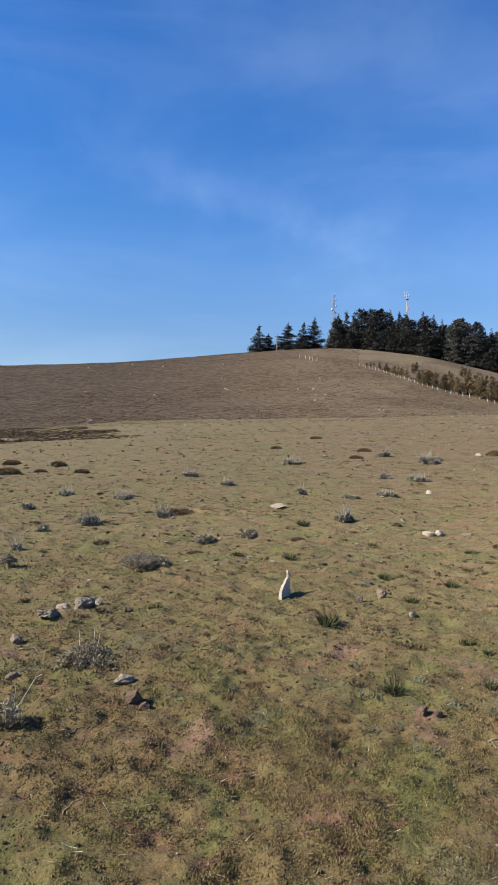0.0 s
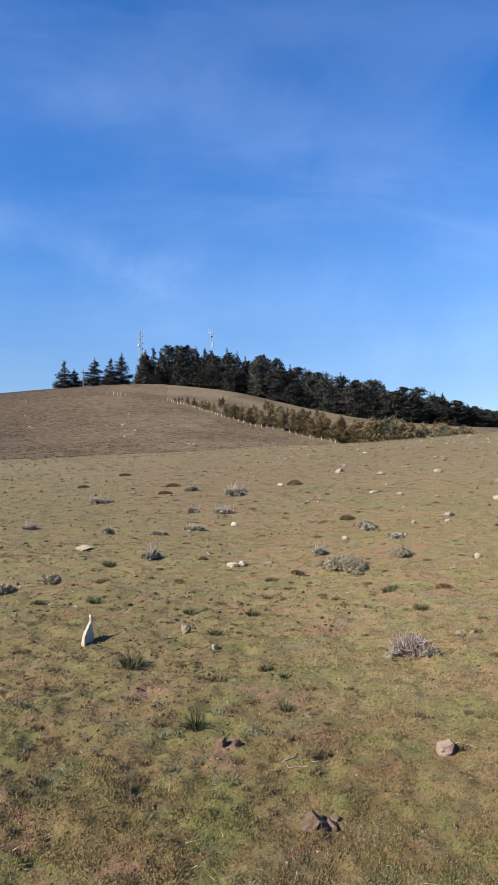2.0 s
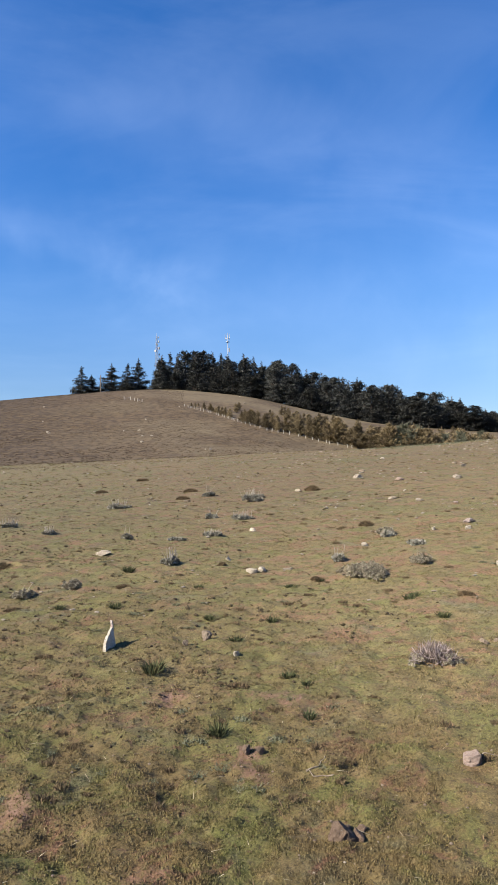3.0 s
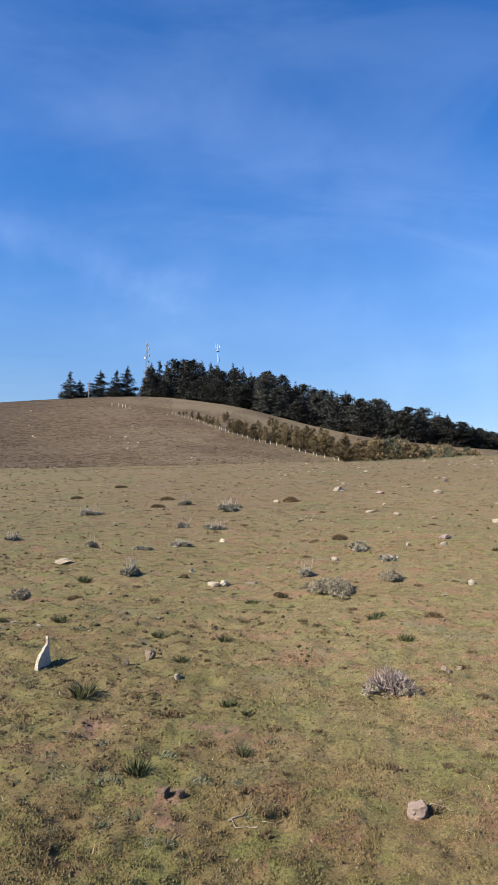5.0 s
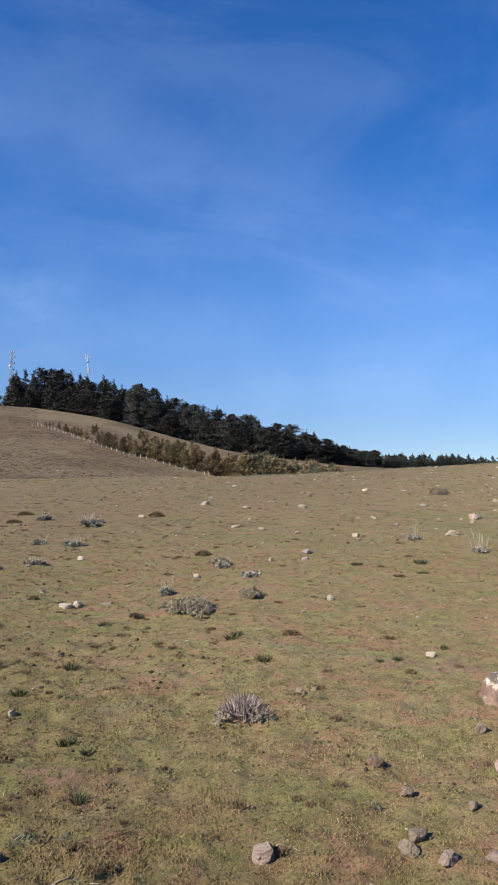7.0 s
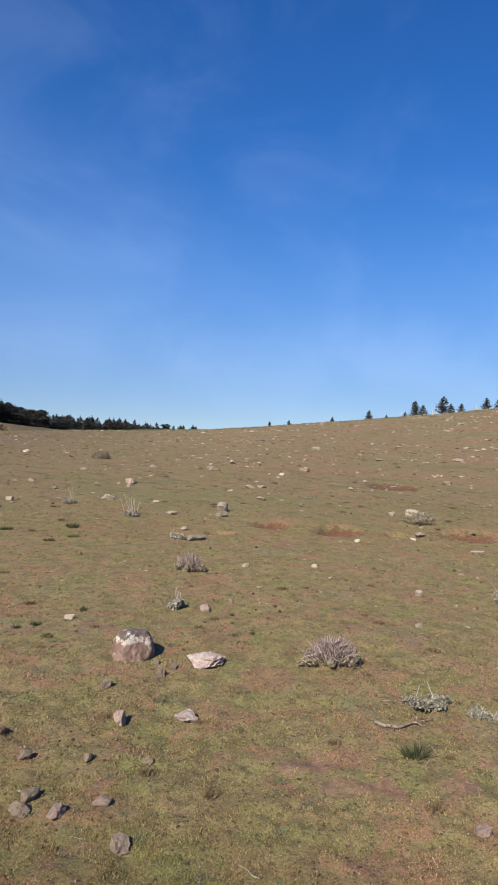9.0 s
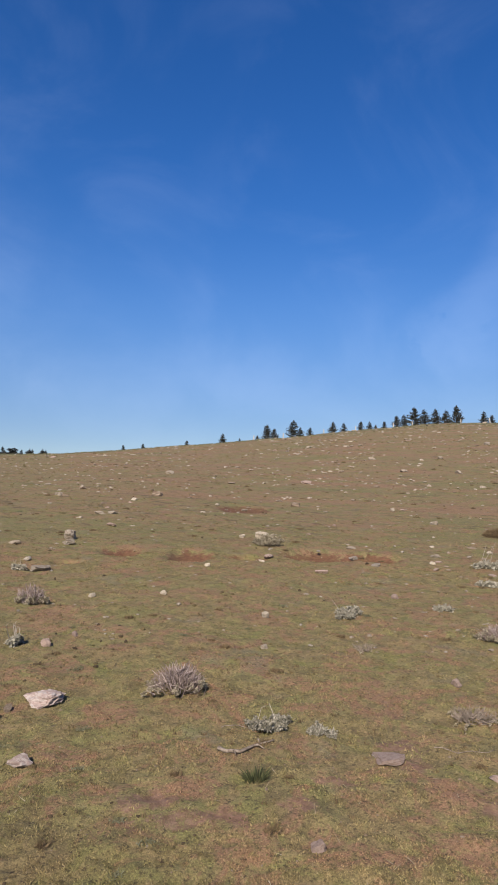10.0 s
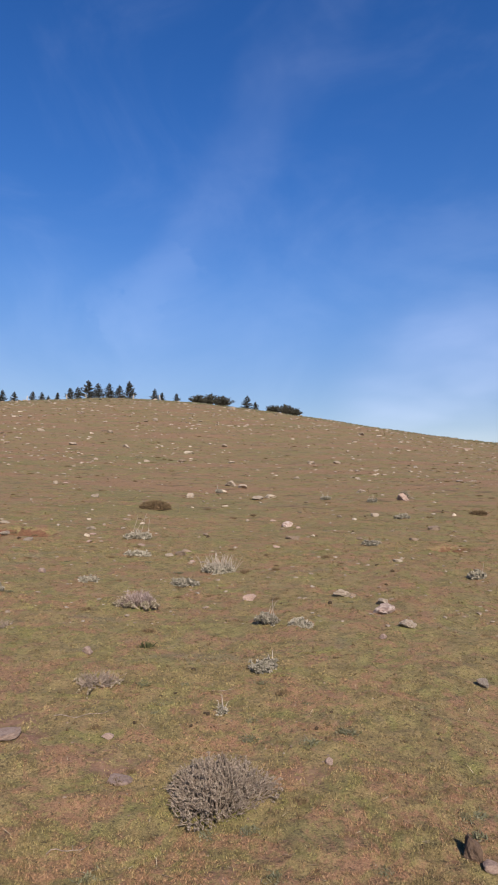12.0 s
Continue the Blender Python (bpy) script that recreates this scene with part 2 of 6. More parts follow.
def grey_factor(nodes, links, value):
    tint = nodes.new("ShaderNodeCombineColor")
    for k in ("Red", "Green", "Blue"):
        links.new(value, tint.inputs[k])
    return tint.outputs["Color"]


def turf_material():
    """Grazed turf with worn earth, and heath farther up the hill."""
    m, nodes, links, b = material("turf", 0.95)
    pos = nodes.new("ShaderNodeNewGeometry").outputs["Position"]
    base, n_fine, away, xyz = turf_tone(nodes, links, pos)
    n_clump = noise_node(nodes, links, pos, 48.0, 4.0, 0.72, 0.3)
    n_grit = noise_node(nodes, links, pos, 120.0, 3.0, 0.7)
    base = mix_node(nodes, links, ramp_node(nodes, links, n_fine, 0.56, 0.76, 0.0, 0.55), base, (0.205, 0.170, 0.096))
    # shade between the blades put into the colour: dark where the bump dips
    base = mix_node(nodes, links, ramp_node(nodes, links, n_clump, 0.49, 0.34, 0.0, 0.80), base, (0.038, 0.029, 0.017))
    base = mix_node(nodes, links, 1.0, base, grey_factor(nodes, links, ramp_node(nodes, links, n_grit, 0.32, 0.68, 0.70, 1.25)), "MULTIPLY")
    # worn earth: pale and dusty near the hollow, dark red in the scarps farther up
    bare = nodes.new("ShaderNodeAttribute")
    bare.attribute_name = "bare"
    crumb = noise_node(nodes, links, pos, 7.0, 7.0, 0.78, 0.6)
    up_slope = ramp_node(nodes, links, away, 6.0, 8.5)
    held = math_node(nodes, links, "MULTIPLY", bare.outputs["Fac"], ramp_node(nodes, links, away, 6.0, 8.5, 1.0, 2.1))
    worn = math_node(nodes, links, "ADD", held, math_node(nodes, links, "MULTIPLY", math_node(nodes, links, "SUBTRACT", crumb, 0.5), 4.0))
    dust = mix_node(nodes, links, ramp_node(nodes, links, n_fine, 0.3, 0.7), (0.115, 0.060, 0.041), (0.205, 0.126, 0.094))
    red = mix_node(nodes, links, ramp_node(nodes, links, n_fine, 0.3, 0.7), (0.060, 0.022, 0.013), (0.135, 0.060, 0.036))
    earth = mix_node(nodes, links, up_slope, dust, red)
    base = mix_node(nodes, links, ramp_node(nodes, links, worn, 0.60, 1.15, 0.0, 0.8), base, earth)
    # heath: brown dry scrub on the far hill
    edge = noise_node(nodes, links, pos, 0.05, 4.0, 0.6)
    reach = math_node(nodes, links, "ADD", math_node(nodes, links, "SUBTRACT", xyz.outputs["Y"], math_node(nodes, links, "MULTIPLY", xyz.outputs["X"], 0.5)), math_node(nodes, links, "MULTIPLY", edge, 60.0))
    heath = ramp_node(nodes, links, math_node(nodes, links, "ADD", reach, math_node(nodes, links, "MULTIPLY", noise_node(nodes, links, pos, 0.6, 4.0, 0.7), 50.0)), 105.0, 185.0)
    speck = noise_node(nodes, links, pos, 0.7, 6.0, 0.75)
    tract = noise_node(nodes, links, pos, 0.035, 4.0, 0.6, 0.4)
    scrub = mix_node(nodes, links, ramp_node(nodes, links, speck, 0.42, 0.60), (0.048, 0.031, 0.018), (0.116, 0.080, 0.044))
    scrub = mix_node(nodes, links, math_node(nodes, links, "MULTIPLY", ramp_node(nodes, links, xyz.outputs["X"], -25.0, 45.0), ramp_node(nodes, links, tract, 0.42, 0.60, 0.1, 0.6)), scrub, (0.165, 0.130, 0.080))
    scrub = mix_node(nodes, links, 1.0, scrub, grey_factor(nodes, links, ramp_node(nodes, links, xyz.outputs["X"], -45.0, 25.0, 0.60, 0.90)), "MULTIPLY")
    base = mix_node(nodes, links, heath, base, scrub)
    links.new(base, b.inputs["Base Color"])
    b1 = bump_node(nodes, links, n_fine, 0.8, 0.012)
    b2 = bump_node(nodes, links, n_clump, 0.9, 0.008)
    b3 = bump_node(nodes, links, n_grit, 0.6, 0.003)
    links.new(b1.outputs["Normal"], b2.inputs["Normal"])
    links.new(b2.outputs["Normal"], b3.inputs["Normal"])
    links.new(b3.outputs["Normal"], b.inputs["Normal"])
    return m


def blade_material():
    """Blades take the turf's colour where they stand, each lighter, darker or drier than the next."""
    m, nodes, links, b = material("turf_blades", 0.85)
    g = nodes.new("ShaderNodeNewGeometry")
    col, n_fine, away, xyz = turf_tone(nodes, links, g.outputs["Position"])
    own = g.outputs["Random Per Island"]
    col = mix_node(nodes, links, 1.0, col, grey_factor(nodes, links, ramp_node(nodes, links, own, 0.0, 1.0, 0.55, 1.48)), "MULTIPLY")
    hop = math_node(nodes, links, "FRACT", math_node(nodes, links, "MULTIPLY", own, 37.0), 0.0)
    col = mix_node(nodes, links, ramp_node(nodes, links, hop, 0.89, 0.95, 0.0, 0.4), col, (0.225, 0.185, 0.115))
    links.new(col, b.inputs["Base Color"])
    return m


TURF = turf_material()


def leaf_material(name, tones, rough=0.85, vary=0.0):
    """Leaves: each one takes its own tone; vary: how far whole plants differ."""
    m, nodes, links, b = material(name, rough)
    g = nodes.new("ShaderNodeNewGeometry")
    ramp = nodes.new("ShaderNodeValToRGB")
    el = ramp.color_ramp.elements
    for i, c in enumerate(tones):
        e = el[i] if i < 2 else el.new(0.5)
        e.color = (*c, 1.0)
    for i in range(len(tones)):
        el[i].position = i / max(1, len(tones) - 1)
        el[i].color = (*tones[i], 1.0)
    links.new(g.outputs["Random Per Island"], ramp.inputs["Fac"])
    col = ramp.outputs["Color"]
    if vary:
        # each plant a little lighter or darker than the next
        own = nodes.new("ShaderNodeMapRange")
        own.inputs["To Min"].default_value, own.inputs["To Max"].default_value = 1.0 - vary, 1.0 + vary
        links.new(nodes.new("ShaderNodeObjectInfo").outputs["Random"], own.inputs["Value"])
        tint = nodes.new("ShaderNodeCombineColor")
        for k in ("Red", "Green", "Blue"):
            links.new(own.outputs["Result"], tint.inputs[k])
        col = mix_node(nodes, links, 1.0, col, tint.outputs["Color"], "MULTIPLY")
    links.new(col, b.inputs["Base Color"])
    return m


def bark_material(name, dark, light):
    m, nodes, links, b = material(name, 0.9)
    pos = nodes.new("ShaderNodeTexCoord").outputs["Object"]
    n1 = noise_node(nodes, links, pos, 40.0, 5.0, 0.65)
    n2 = noise_node(nodes, links, pos, 6.0, 3.0)
    c = mix_node(nodes, links, ramp_node(nodes, links, n1, 0.35, 0.65), dark, light)
    c = mix_node(nodes, links, ramp_node(nodes, links, n2, 0.45, 0.7, 0.0, 0.4), c, dark)
    links.new(c, b.inputs["Base Color"])
    links.new(bump_node(nodes, links, n1, 0.5, 0.004).outputs["Normal"], b.inputs["Normal"])
    return m


def stone_material(name, base, stain, lichen, cover, crust=13.0):
    """Weathered limestone: mottled, with crusts of lichen and rusty stains."""
    m, nodes, links, b = material(name, 0.92)
    tc = nodes.new("ShaderNodeTexCoord")
    pos = tc.outputs["Object"]
    rnd = nodes.new("ShaderNodeObjectInfo").outputs["Random"]
    shift = nodes.new("ShaderNodeVectorMath")
    shift.operation = "ADD"
    links.new(pos, shift.inputs[0])
    links.new(rnd, shift.inputs[1])
    v = shift.outputs["Vector"]
    n1, n2 = noise_node(nodes, links, v, 7.0, 5.0, 0.6), noise_node(nodes, links, v, 34.0, 5.0, 0.7)
    n3 = noise_node(nodes, links, v, crust, 4.0, 0.6, 0.8)
    c = mix_node(nodes, links, ramp_node(nodes, links, n1, 0.4, 0.65, 0.0, 0.8), base, stain)
    c = mix_node(nodes, links, ramp_node(nodes, links, n3, 0.66 - cover * 0.3, 0.72 - cover * 0.3), c, lichen)
    c = mix_node(nodes, links, ramp_node(nodes, links, n2, 0.46, 0.30, 0.0, 0.7), c, tuple(0.35 * q for q in stain))
    dim = nodes.new("ShaderNodeMapRange")
    dim.inputs["To Min"].default_value, dim.inputs["To Max"].default_value = 0.78, 1.12
    links.new(rnd, dim.inputs["Value"])
    tint = nodes.new("ShaderNodeCombineColor")
    for k in ("Red", "Green", "Blue"):
        links.new(dim.outputs["Result"], tint.inputs[k])
    c = mix_node(nodes, links, 1.0, c, tint.outputs["Color"], "MULTIPLY")
    links.new(c, b.inputs["Base Color"])
    b1 = bump_node(nodes, links, n1, 0.6, 0.03)
    b2 = bump_node(nodes, links, n2, 0.6, 0.008)
    links.new(b1.outputs["Normal"], b2.inputs["Normal"])
    links.new(b2.outputs["Normal"], b.inputs["Normal"])
    return m


def plain_material(name, colour, rough=0.6, metal=0.0):
    m, nodes, links, b = material(name, rough)
    pos = nodes.new("ShaderNodeTexCoord").outputs["Object"]
    n = noise_node(nodes, links, pos, 9.0, 4.0, 0.6)
    c = mix_node(nodes, links, ramp_node(nodes, links, n, 0.4, 0.7, 0.0, 0.45), colour, tuple(0.6 * q for q in colour))
    links.new(c, b.inputs["Base Color"])
    b.inputs["Metallic"].default_value = metal
    return m


BLADE = blade_material()
LITTER = leaf_material("straw_litter", [(0.154, 0.100, 0.062), (0.277, 0.223, 0.139), (0.385, 0.339, 0.246)])
GREY_LEAF = leaf_material("grey_leaves", [(0.090, 0.074, 0.050), (0.225, 0.192, 0.140), (0.355, 0.308, 0.232), (0.185, 0.172, 0.110)], vary=0.2)
SAGE_LEAF = leaf_material("woolly_leaves", [(0.095, 0.088, 0.066), (0.200, 0.186, 0.146), (0.320, 0.296, 0.244), (0.160, 0.156, 0.112)], vary=0.2)
GREEN_LEAF = leaf_material("green_leaves", [(0.027, 0.032, 0.014), (0.050, 0.058, 0.023), (0.085, 0.089, 0.039)])
BROWN_LEAF = leaf_material("brown_leaves", [(0.050, 0.035, 0.021), (0.104, 0.074, 0.040), (0.150, 0.102, 0.058), (0.110, 0.088, 0.040)])
HEATH_LEAF = leaf_material("heath_leaves", [(0.030, 0.019, 0.012), (0.064, 0.042, 0.025), (0.102, 0.071, 0.041)])
CEDAR_LEAF = leaf_material("cedar_needles", [(0.009, 0.010, 0.010), (0.028, 0.030, 0.028), (0.118, 0.118, 0.104)], vary=0.45)
YOUNG_LEAF = leaf_material("young_conifer_needles", [(0.052, 0.039, 0.020), (0.140, 0.106, 0.058), (0.290, 0.225, 0.130)], vary=0.4)
GREYGREEN_LEAF = leaf_material("grey_green_needles", [(0.065, 0.069, 0.046), (0.100, 0.104, 0.069), (0.131, 0.131, 0.092)])
RIDGE_LEAF = leaf_material("dark_needles", [(0.020, 0.022, 0.017), (0.036, 0.038, 0.030), (0.062, 0.062, 0.048)])
DUSK_LEAF = leaf_material("dusty_leaves", [(0.085, 0.066, 0.052), (0.180, 0.148, 0.120), (0.270, 0.228, 0.190), (0.150, 0.135, 0.098)])
TWIG = leaf_material("bare_twigs", [(0.125, 0.092, 0.080), (0.245, 0.190, 0.170), (0.380, 0.315, 0.290)])
WOOD = bark_material("grey_wood", (0.115, 0.089, 0.069), (0.262, 0.216, 0.173))
STRAW = bark_material("dry_stalk", (0.225, 0.190, 0.150), (0.370, 0.335, 0.285))
BARK = bark_material("cedar_bark", (0.054, 0.042, 0.035), (0.131, 0.108, 0.092))
STONE = {
    "pale": stone_material("pale_limestone", (0.268, 0.228, 0.178), (0.200, 0.150, 0.108), (0.330, 0.298, 0.246), 0.4),
    "grey": stone_material("grey_stone", (0.225, 0.174, 0.130), (0.150, 0.108, 0.078), (0.300, 0.256, 0.200), 0.3),
    "pink": stone_material("pinkish_stone", (0.325, 0.248, 0.207), (0.235, 0.163, 0.130), (0.323, 0.270, 0.236), 0.2),
    "white": stone_material("white_limestone", (0.380, 0.328, 0.255), (0.300, 0.235, 0.168), (0.430, 0.392, 0.325), 0.5),
    "lichen": stone_material("lichened_stone", (0.330, 0.262, 0.232), (0.265, 0.190, 0.165), (0.400, 0.345, 0.310), 0.50, 5.0),
    "dark": stone_material("dark_stone", (0.150, 0.104, 0.074), (0.092, 0.060, 0.042), (0.169, 0.146, 0.123), 0.1),
}


def boulder_material():
    """Purple-brown rock with a white lichen rim round the crown and grey crusts on top."""
    m, nodes, links, b = material("boulder_skin", 0.92)
    pos = nodes.new("ShaderNodeTexCoord").outputs["Object"]
    n1, n2, n3 = noise_node(nodes, links, pos, 9.0, 6.0, 0.65), noise_node(nodes, links, pos, 42.0, 5.0, 0.7), noise_node(nodes, links, pos, 20.0, 5.0, 0.7, 0.6)
    c = mix_node(nodes, links, ramp_node(nodes, links, n1, 0.38, 0.62), (0.130, 0.084, 0.066), (0.235, 0.160, 0.128))
    c = mix_node(nodes, links, ramp_node(nodes, links, n2, 0.46, 0.32, 0.0, 0.7), c, (0.070, 0.048, 0.040))
    high = nodes.new("ShaderNodeSeparateXYZ")
    links.new(pos, high.inputs["Vector"])
    up = math_node(nodes, links, "ADD", high.outputs["Z"], math_node(nodes, links, "MULTIPLY", math_node(nodes, links, "SUBTRACT", n1, 0.5), 0.13))
    crown = mix_node(nodes, links, ramp_node(nodes, links, n3, 0.54, 0.64), (0.085, 0.068, 0.058), (0.400, 0.375, 0.330))
    c = mix_node(nodes, links, ramp_node(nodes, links, up, 0.122, 0.130), c, crown)
    rim_of = math_node(nodes, links, "MULTIPLY", ramp_node(nodes, links, up, 0.088, 0.098), ramp_node(nodes, links, up, 0.130, 0.120))
    c = mix_node(nodes, links, math_node(nodes, links, "MULTIPLY", rim_of, ramp_node(nodes, links, n3, 0.42, 0.54, 0.05, 0.9)), c, (0.420, 0.388, 0.340))
    c = mix_node(nodes, links, ramp_node(nodes, links, noise_node(nodes, links, pos, 13.0, 6.0, 0.7, 0.5), 0.58, 0.66, 0.0, 0.75), c, (0.380, 0.340, 0.300))
    links.new(c, b.inputs["Base Color"])
    b1, b2 = bump_node(nodes, links, n1, 0.6, 0.02), bump_node(nodes, links, n2, 0.7, 0.006)
    links.new(b1.outputs["Normal"], b2.inputs["Normal"])
    links.new(b2.outputs["Normal"], b.inputs["Normal"])
    return m


BOULDER_SKIN = boulder_material()
CLOD_EARTH = leaf_material("dark_clods", [(0.034, 0.024, 0.015), (0.062, 0.046, 0.025), (0.095, 0.072, 0.034)], 0.95)
MOSS = leaf_material("moss_crumbs", [(0.052, 0.040, 0.021), (0.088, 0.070, 0.031), (0.125, 0.092, 0.045), (0.100, 0.098, 0.034)], 0.95)
TUSSOCK = leaf_material("tussock_blades", [(0.116, 0.093, 0.043), (0.159, 0.131, 0.060), (0.203, 0.164, 0.082)], 0.95)
HERB = leaf_material("grey_green_herb", [(0.065, 0.069, 0.036), (0.112, 0.114, 0.067), (0.159, 0.153, 0.102)], 0.9)
POST = bark_material("post_wood", (0.323, 0.293, 0.246), (0.477, 0.439, 0.385))
STEEL = plain_material("galvanised_steel", (0.400, 0.408, 0.424), 0.45, 0.6)
MAST_WHITE = plain_material("mast_white", (0.330, 0.330, 0.335), 0.5)
MAST_RED = plain_material("mast_red", (0.385, 0.123, 0.092), 0.5)

# ---- where the plants and stones stand: x, y, width, height ----
CUSHIONS = [
    (-0.93, 4.06, 0.46, 0.11), (-0.97, 6.41, 0.53, 0.11), (-2.05, 8.83, 0.44, 0.21), (-3.09, 11.68, 0.36, 0.16),
    (-2.01, 11.10, 0.39, 0.14), (-1.14, 9.35, 0.28, 0.16), (-1.21, 14.69, 0.36, 0.18), (-0.48, 7.56, 0.29, 0.08),
    (0.02, 7.84, 0.26, 0.10), (-0.40, 12.85, 0.27, 0.16), (1.11, 17.28, 0.84, 0.23), (-2.23, 6.43, 0.19, 0.13),
    (-1.13, 3.23, 0.21, 0.12), (2.32, 4.04, 0.41, 0.11), (3.12, 6.93, 0.68, 0.14), (3.91, 7.15, 0.34, 0.06),
    (4.55, 9.39, 0.34, 0.10), (17.51, 19.48, 0.83, 0.29), (6.00, 4.98, 0.38, 0.17), (4.67, 2.55, 0.50, 0.15),
    (11.43, 4.76, 0.55, 0.18), (7.14, 0.74, 0.46, 0.11), (3.73, 0.00, 0.53, 0.14), (16.82, -4.36, 0.33, 0.19),
]
SAGES = [
    (1.24, 8.84, 0.39, 0.21), (4.58, 17.28, 0.67, 0.25), (3.27, 13.18, 0.47, 0.18), (2.29, 11.31, 0.47, 0.11),
    (4.85, 4.12, 0.21, 0.13), (8.31, 8.22, 0.23, 0.22), (4.42, 1.80, 0.28, 0.10), (4.46, 1.52, 0.20, 0.05),
    (7.39, 2.20, 0.41, 0.12), (11.40, 1.24, 0.44, 0.22), (9.91, 1.08, 0.38, 0.07), (8.82, 0.01, 0.58, 0.20),
    (8.17, 0.38, 0.40, 0.08), (6.51, -0.41, 0.28, 0.15), (6.42, -0.67, 0.27, 0.03), (5.37, -0.31, 0.33, 0.06),
    (8.08, -2.79, 0.34, 0.11), (10.48, -2.17, 0.33, 0.09), (4.65, -0.02, 0.07, 0.07), (8.07, 1.39, 0.27, 0.04),
    (16.08, -3.45, 0.28, 0.12),
]
TUFTS = [
    (0.56, 4.63, 0.20, 0.09), (0.77, 3.52, 0.14, 0.07), (1.67, 5.59, 0.11, 0.06), (0.42, 6.58, 0.14, 0.07),
    (1.36, 4.18, 0.12, 0.04), (1.29, 3.57, 0.10, 0.04), (3.10, 5.80, 0.17, 0.04), (2.95, 5.01, 0.17, 0.04),
    (2.62, 7.02, 0.16, 0.05), (5.95, 7.21, 0.20, 0.04), (6.28, 7.16, 0.19, 0.04), (3.65, 4.56, 0.06, 0.03),
    (3.78, 4.51, 0.08, 0.03), (4.28, 4.58, 0.07, 0.04), (3.77, 1.60, 0.14, 0.07), (5.92, 0.54, 0.12, 0.06),
    (-0.66, 5.03, 0.09, 0.04), (-1.17, 4.75, 0.11, 0.05), (-0.09, 6.73, 0.11, 0.05), (1.34, 7.30, 0.12, 0.05),
    (3.01, 5.71, 0.14, 0.05),
]
MOUNDS = [
    (-5.55, 15.83, 0.63, 0.17), (-6.44, 18.67, 0.55, 0.15), (-4.94, 17.82, 0.48, 0.14), (-3.89, 16.01, 0.38, 0.09),
    (3.53, 20.95, 0.52, 0.13), (6.56, 18.30, 0.44, 0.14), (15.35, 1.37, 0.81, 0.19), (-1.59, 7.47, 0.20, 0.05),
    (0.93, 23.06, 0.42, 0.11), (2.59, 7.04, 0.14, 0.07), (1.02, 4.13, 0.14, 0.03),
    (2.72, 27.75, 0.55, 0.11),
]
SAGES_B = [
    (-2.47, 8.27, 0.16, 0.10), (-3.30, 10.24, 0.30, 0.08), (-2.43, 7.21, 0.13, 0.11), (2.77, 13.77, 0.30, 0.15),
    (3.70, 18.83, 0.47, 0.18), (0.89, 11.63, 0.23, 0.14), (1.66, 11.05, 0.33, 0.05), (3.23, 7.97, 0.29, 0.13),
    (4.43, 8.24, 0.43, 0.05), (4.46, 9.11, 0.28, 0.11), (8.44, 9.93, 0.33, 0.17), (4.35, 16.56, 0.68, 0.28),
    (19.32, 0.02, 0.31, 0.15), (17.01, -2.54, 0.32, 0.13), (13.28, -3.36, 0.45, 0.09), (8.08, 8.04, 0.23, 0.22),
    (7.29, 6.35, 0.22, 0.09),
]
TUFTS_B = [
    (-1.71, 5.34, 0.10, 0.04), (0.69, 8.52, 0.20, 0.08), (2.24, 6.84, 0.19, 0.04), (1.19, 5.92, 0.14, 0.03),
    (1.26, 5.19, 0.13, 0.03), (6.77, 7.79, 0.26, 0.06), (5.96, 8.10, 0.26, 0.05), (1.43, 4.01, 0.06, 0.01),
]
MOUNDS_B = [
    (-2.55, 11.83, 0.14, 0.05), (-4.90, 16.15, 0.28, 0.09), (-0.96, 9.63, 0.40, 0.03), (-1.41, 9.79, 0.16, 0.04),
    (-0.52, 6.95, 0.18, 0.04), (-0.17, 5.29, 0.13, 0.02), (0.57, 7.66, 0.19, 0.03), (2.92, 18.56, 0.37, 0.10),
    (6.70, 18.66, 0.36, 0.16), (1.84, 8.43, 0.14, 0.06), (2.09, 5.98, 0.08, 0.03), (4.73, 10.51, 0.27, 0.09),
    (3.49, 5.54, 0.17, 0.05), (13.89, -5.03, 0.35, 0.08),
]
TWIGGY = [
    (5.11, 0.77, 0.41, 0.03), (6.33, 1.75, 0.29, 0.03),
]
STONES_PALE = [
    (-1.20, 5.10, 0.19, 0.09), (-1.34, 5.05, 0.13, 0.05), (-1.10, 5.13, 0.09, 0.06),
    (-1.41, 4.89, 0.20, 0.06), (-0.66, 3.74, 0.12, 0.04), (8.99, 20.76, 0.40, 0.15),
    (7.43, 6.14, 0.28, 0.07), (9.86, 7.66, 0.27, 0.18), (9.49, 10.09, 0.26, 0.10), (5.92, 2.48, 0.07, 0.03),
    (7.37, -1.18, 0.17, 0.08), (6.22, -1.52, 0.17, 0.07), (4.95, -1.64, 0.11, 0.03), (20.41, -0.66, 0.39, 0.14),
    (21.07, -0.31, 0.43, 0.20), (17.71, 0.73, 0.24, 0.13), (18.67, -3.73, 0.33, 0.09), (29.16, -4.89, 0.33, 0.14),
    (29.38, -3.81, 0.38, 0.14), (58.68, -12.06, 0.68, 0.29), (36.04, 4.86, 0.53, 0.18), (45.61, 7.19, 0.60, 0.22),
    (58.26, 5.47, 0.76, 0.29), (38.86, -0.25, 0.44, 0.19), (18.01, 0.72, 0.20, 0.08), (19.67, 4.49, 0.22, 0.11),
]
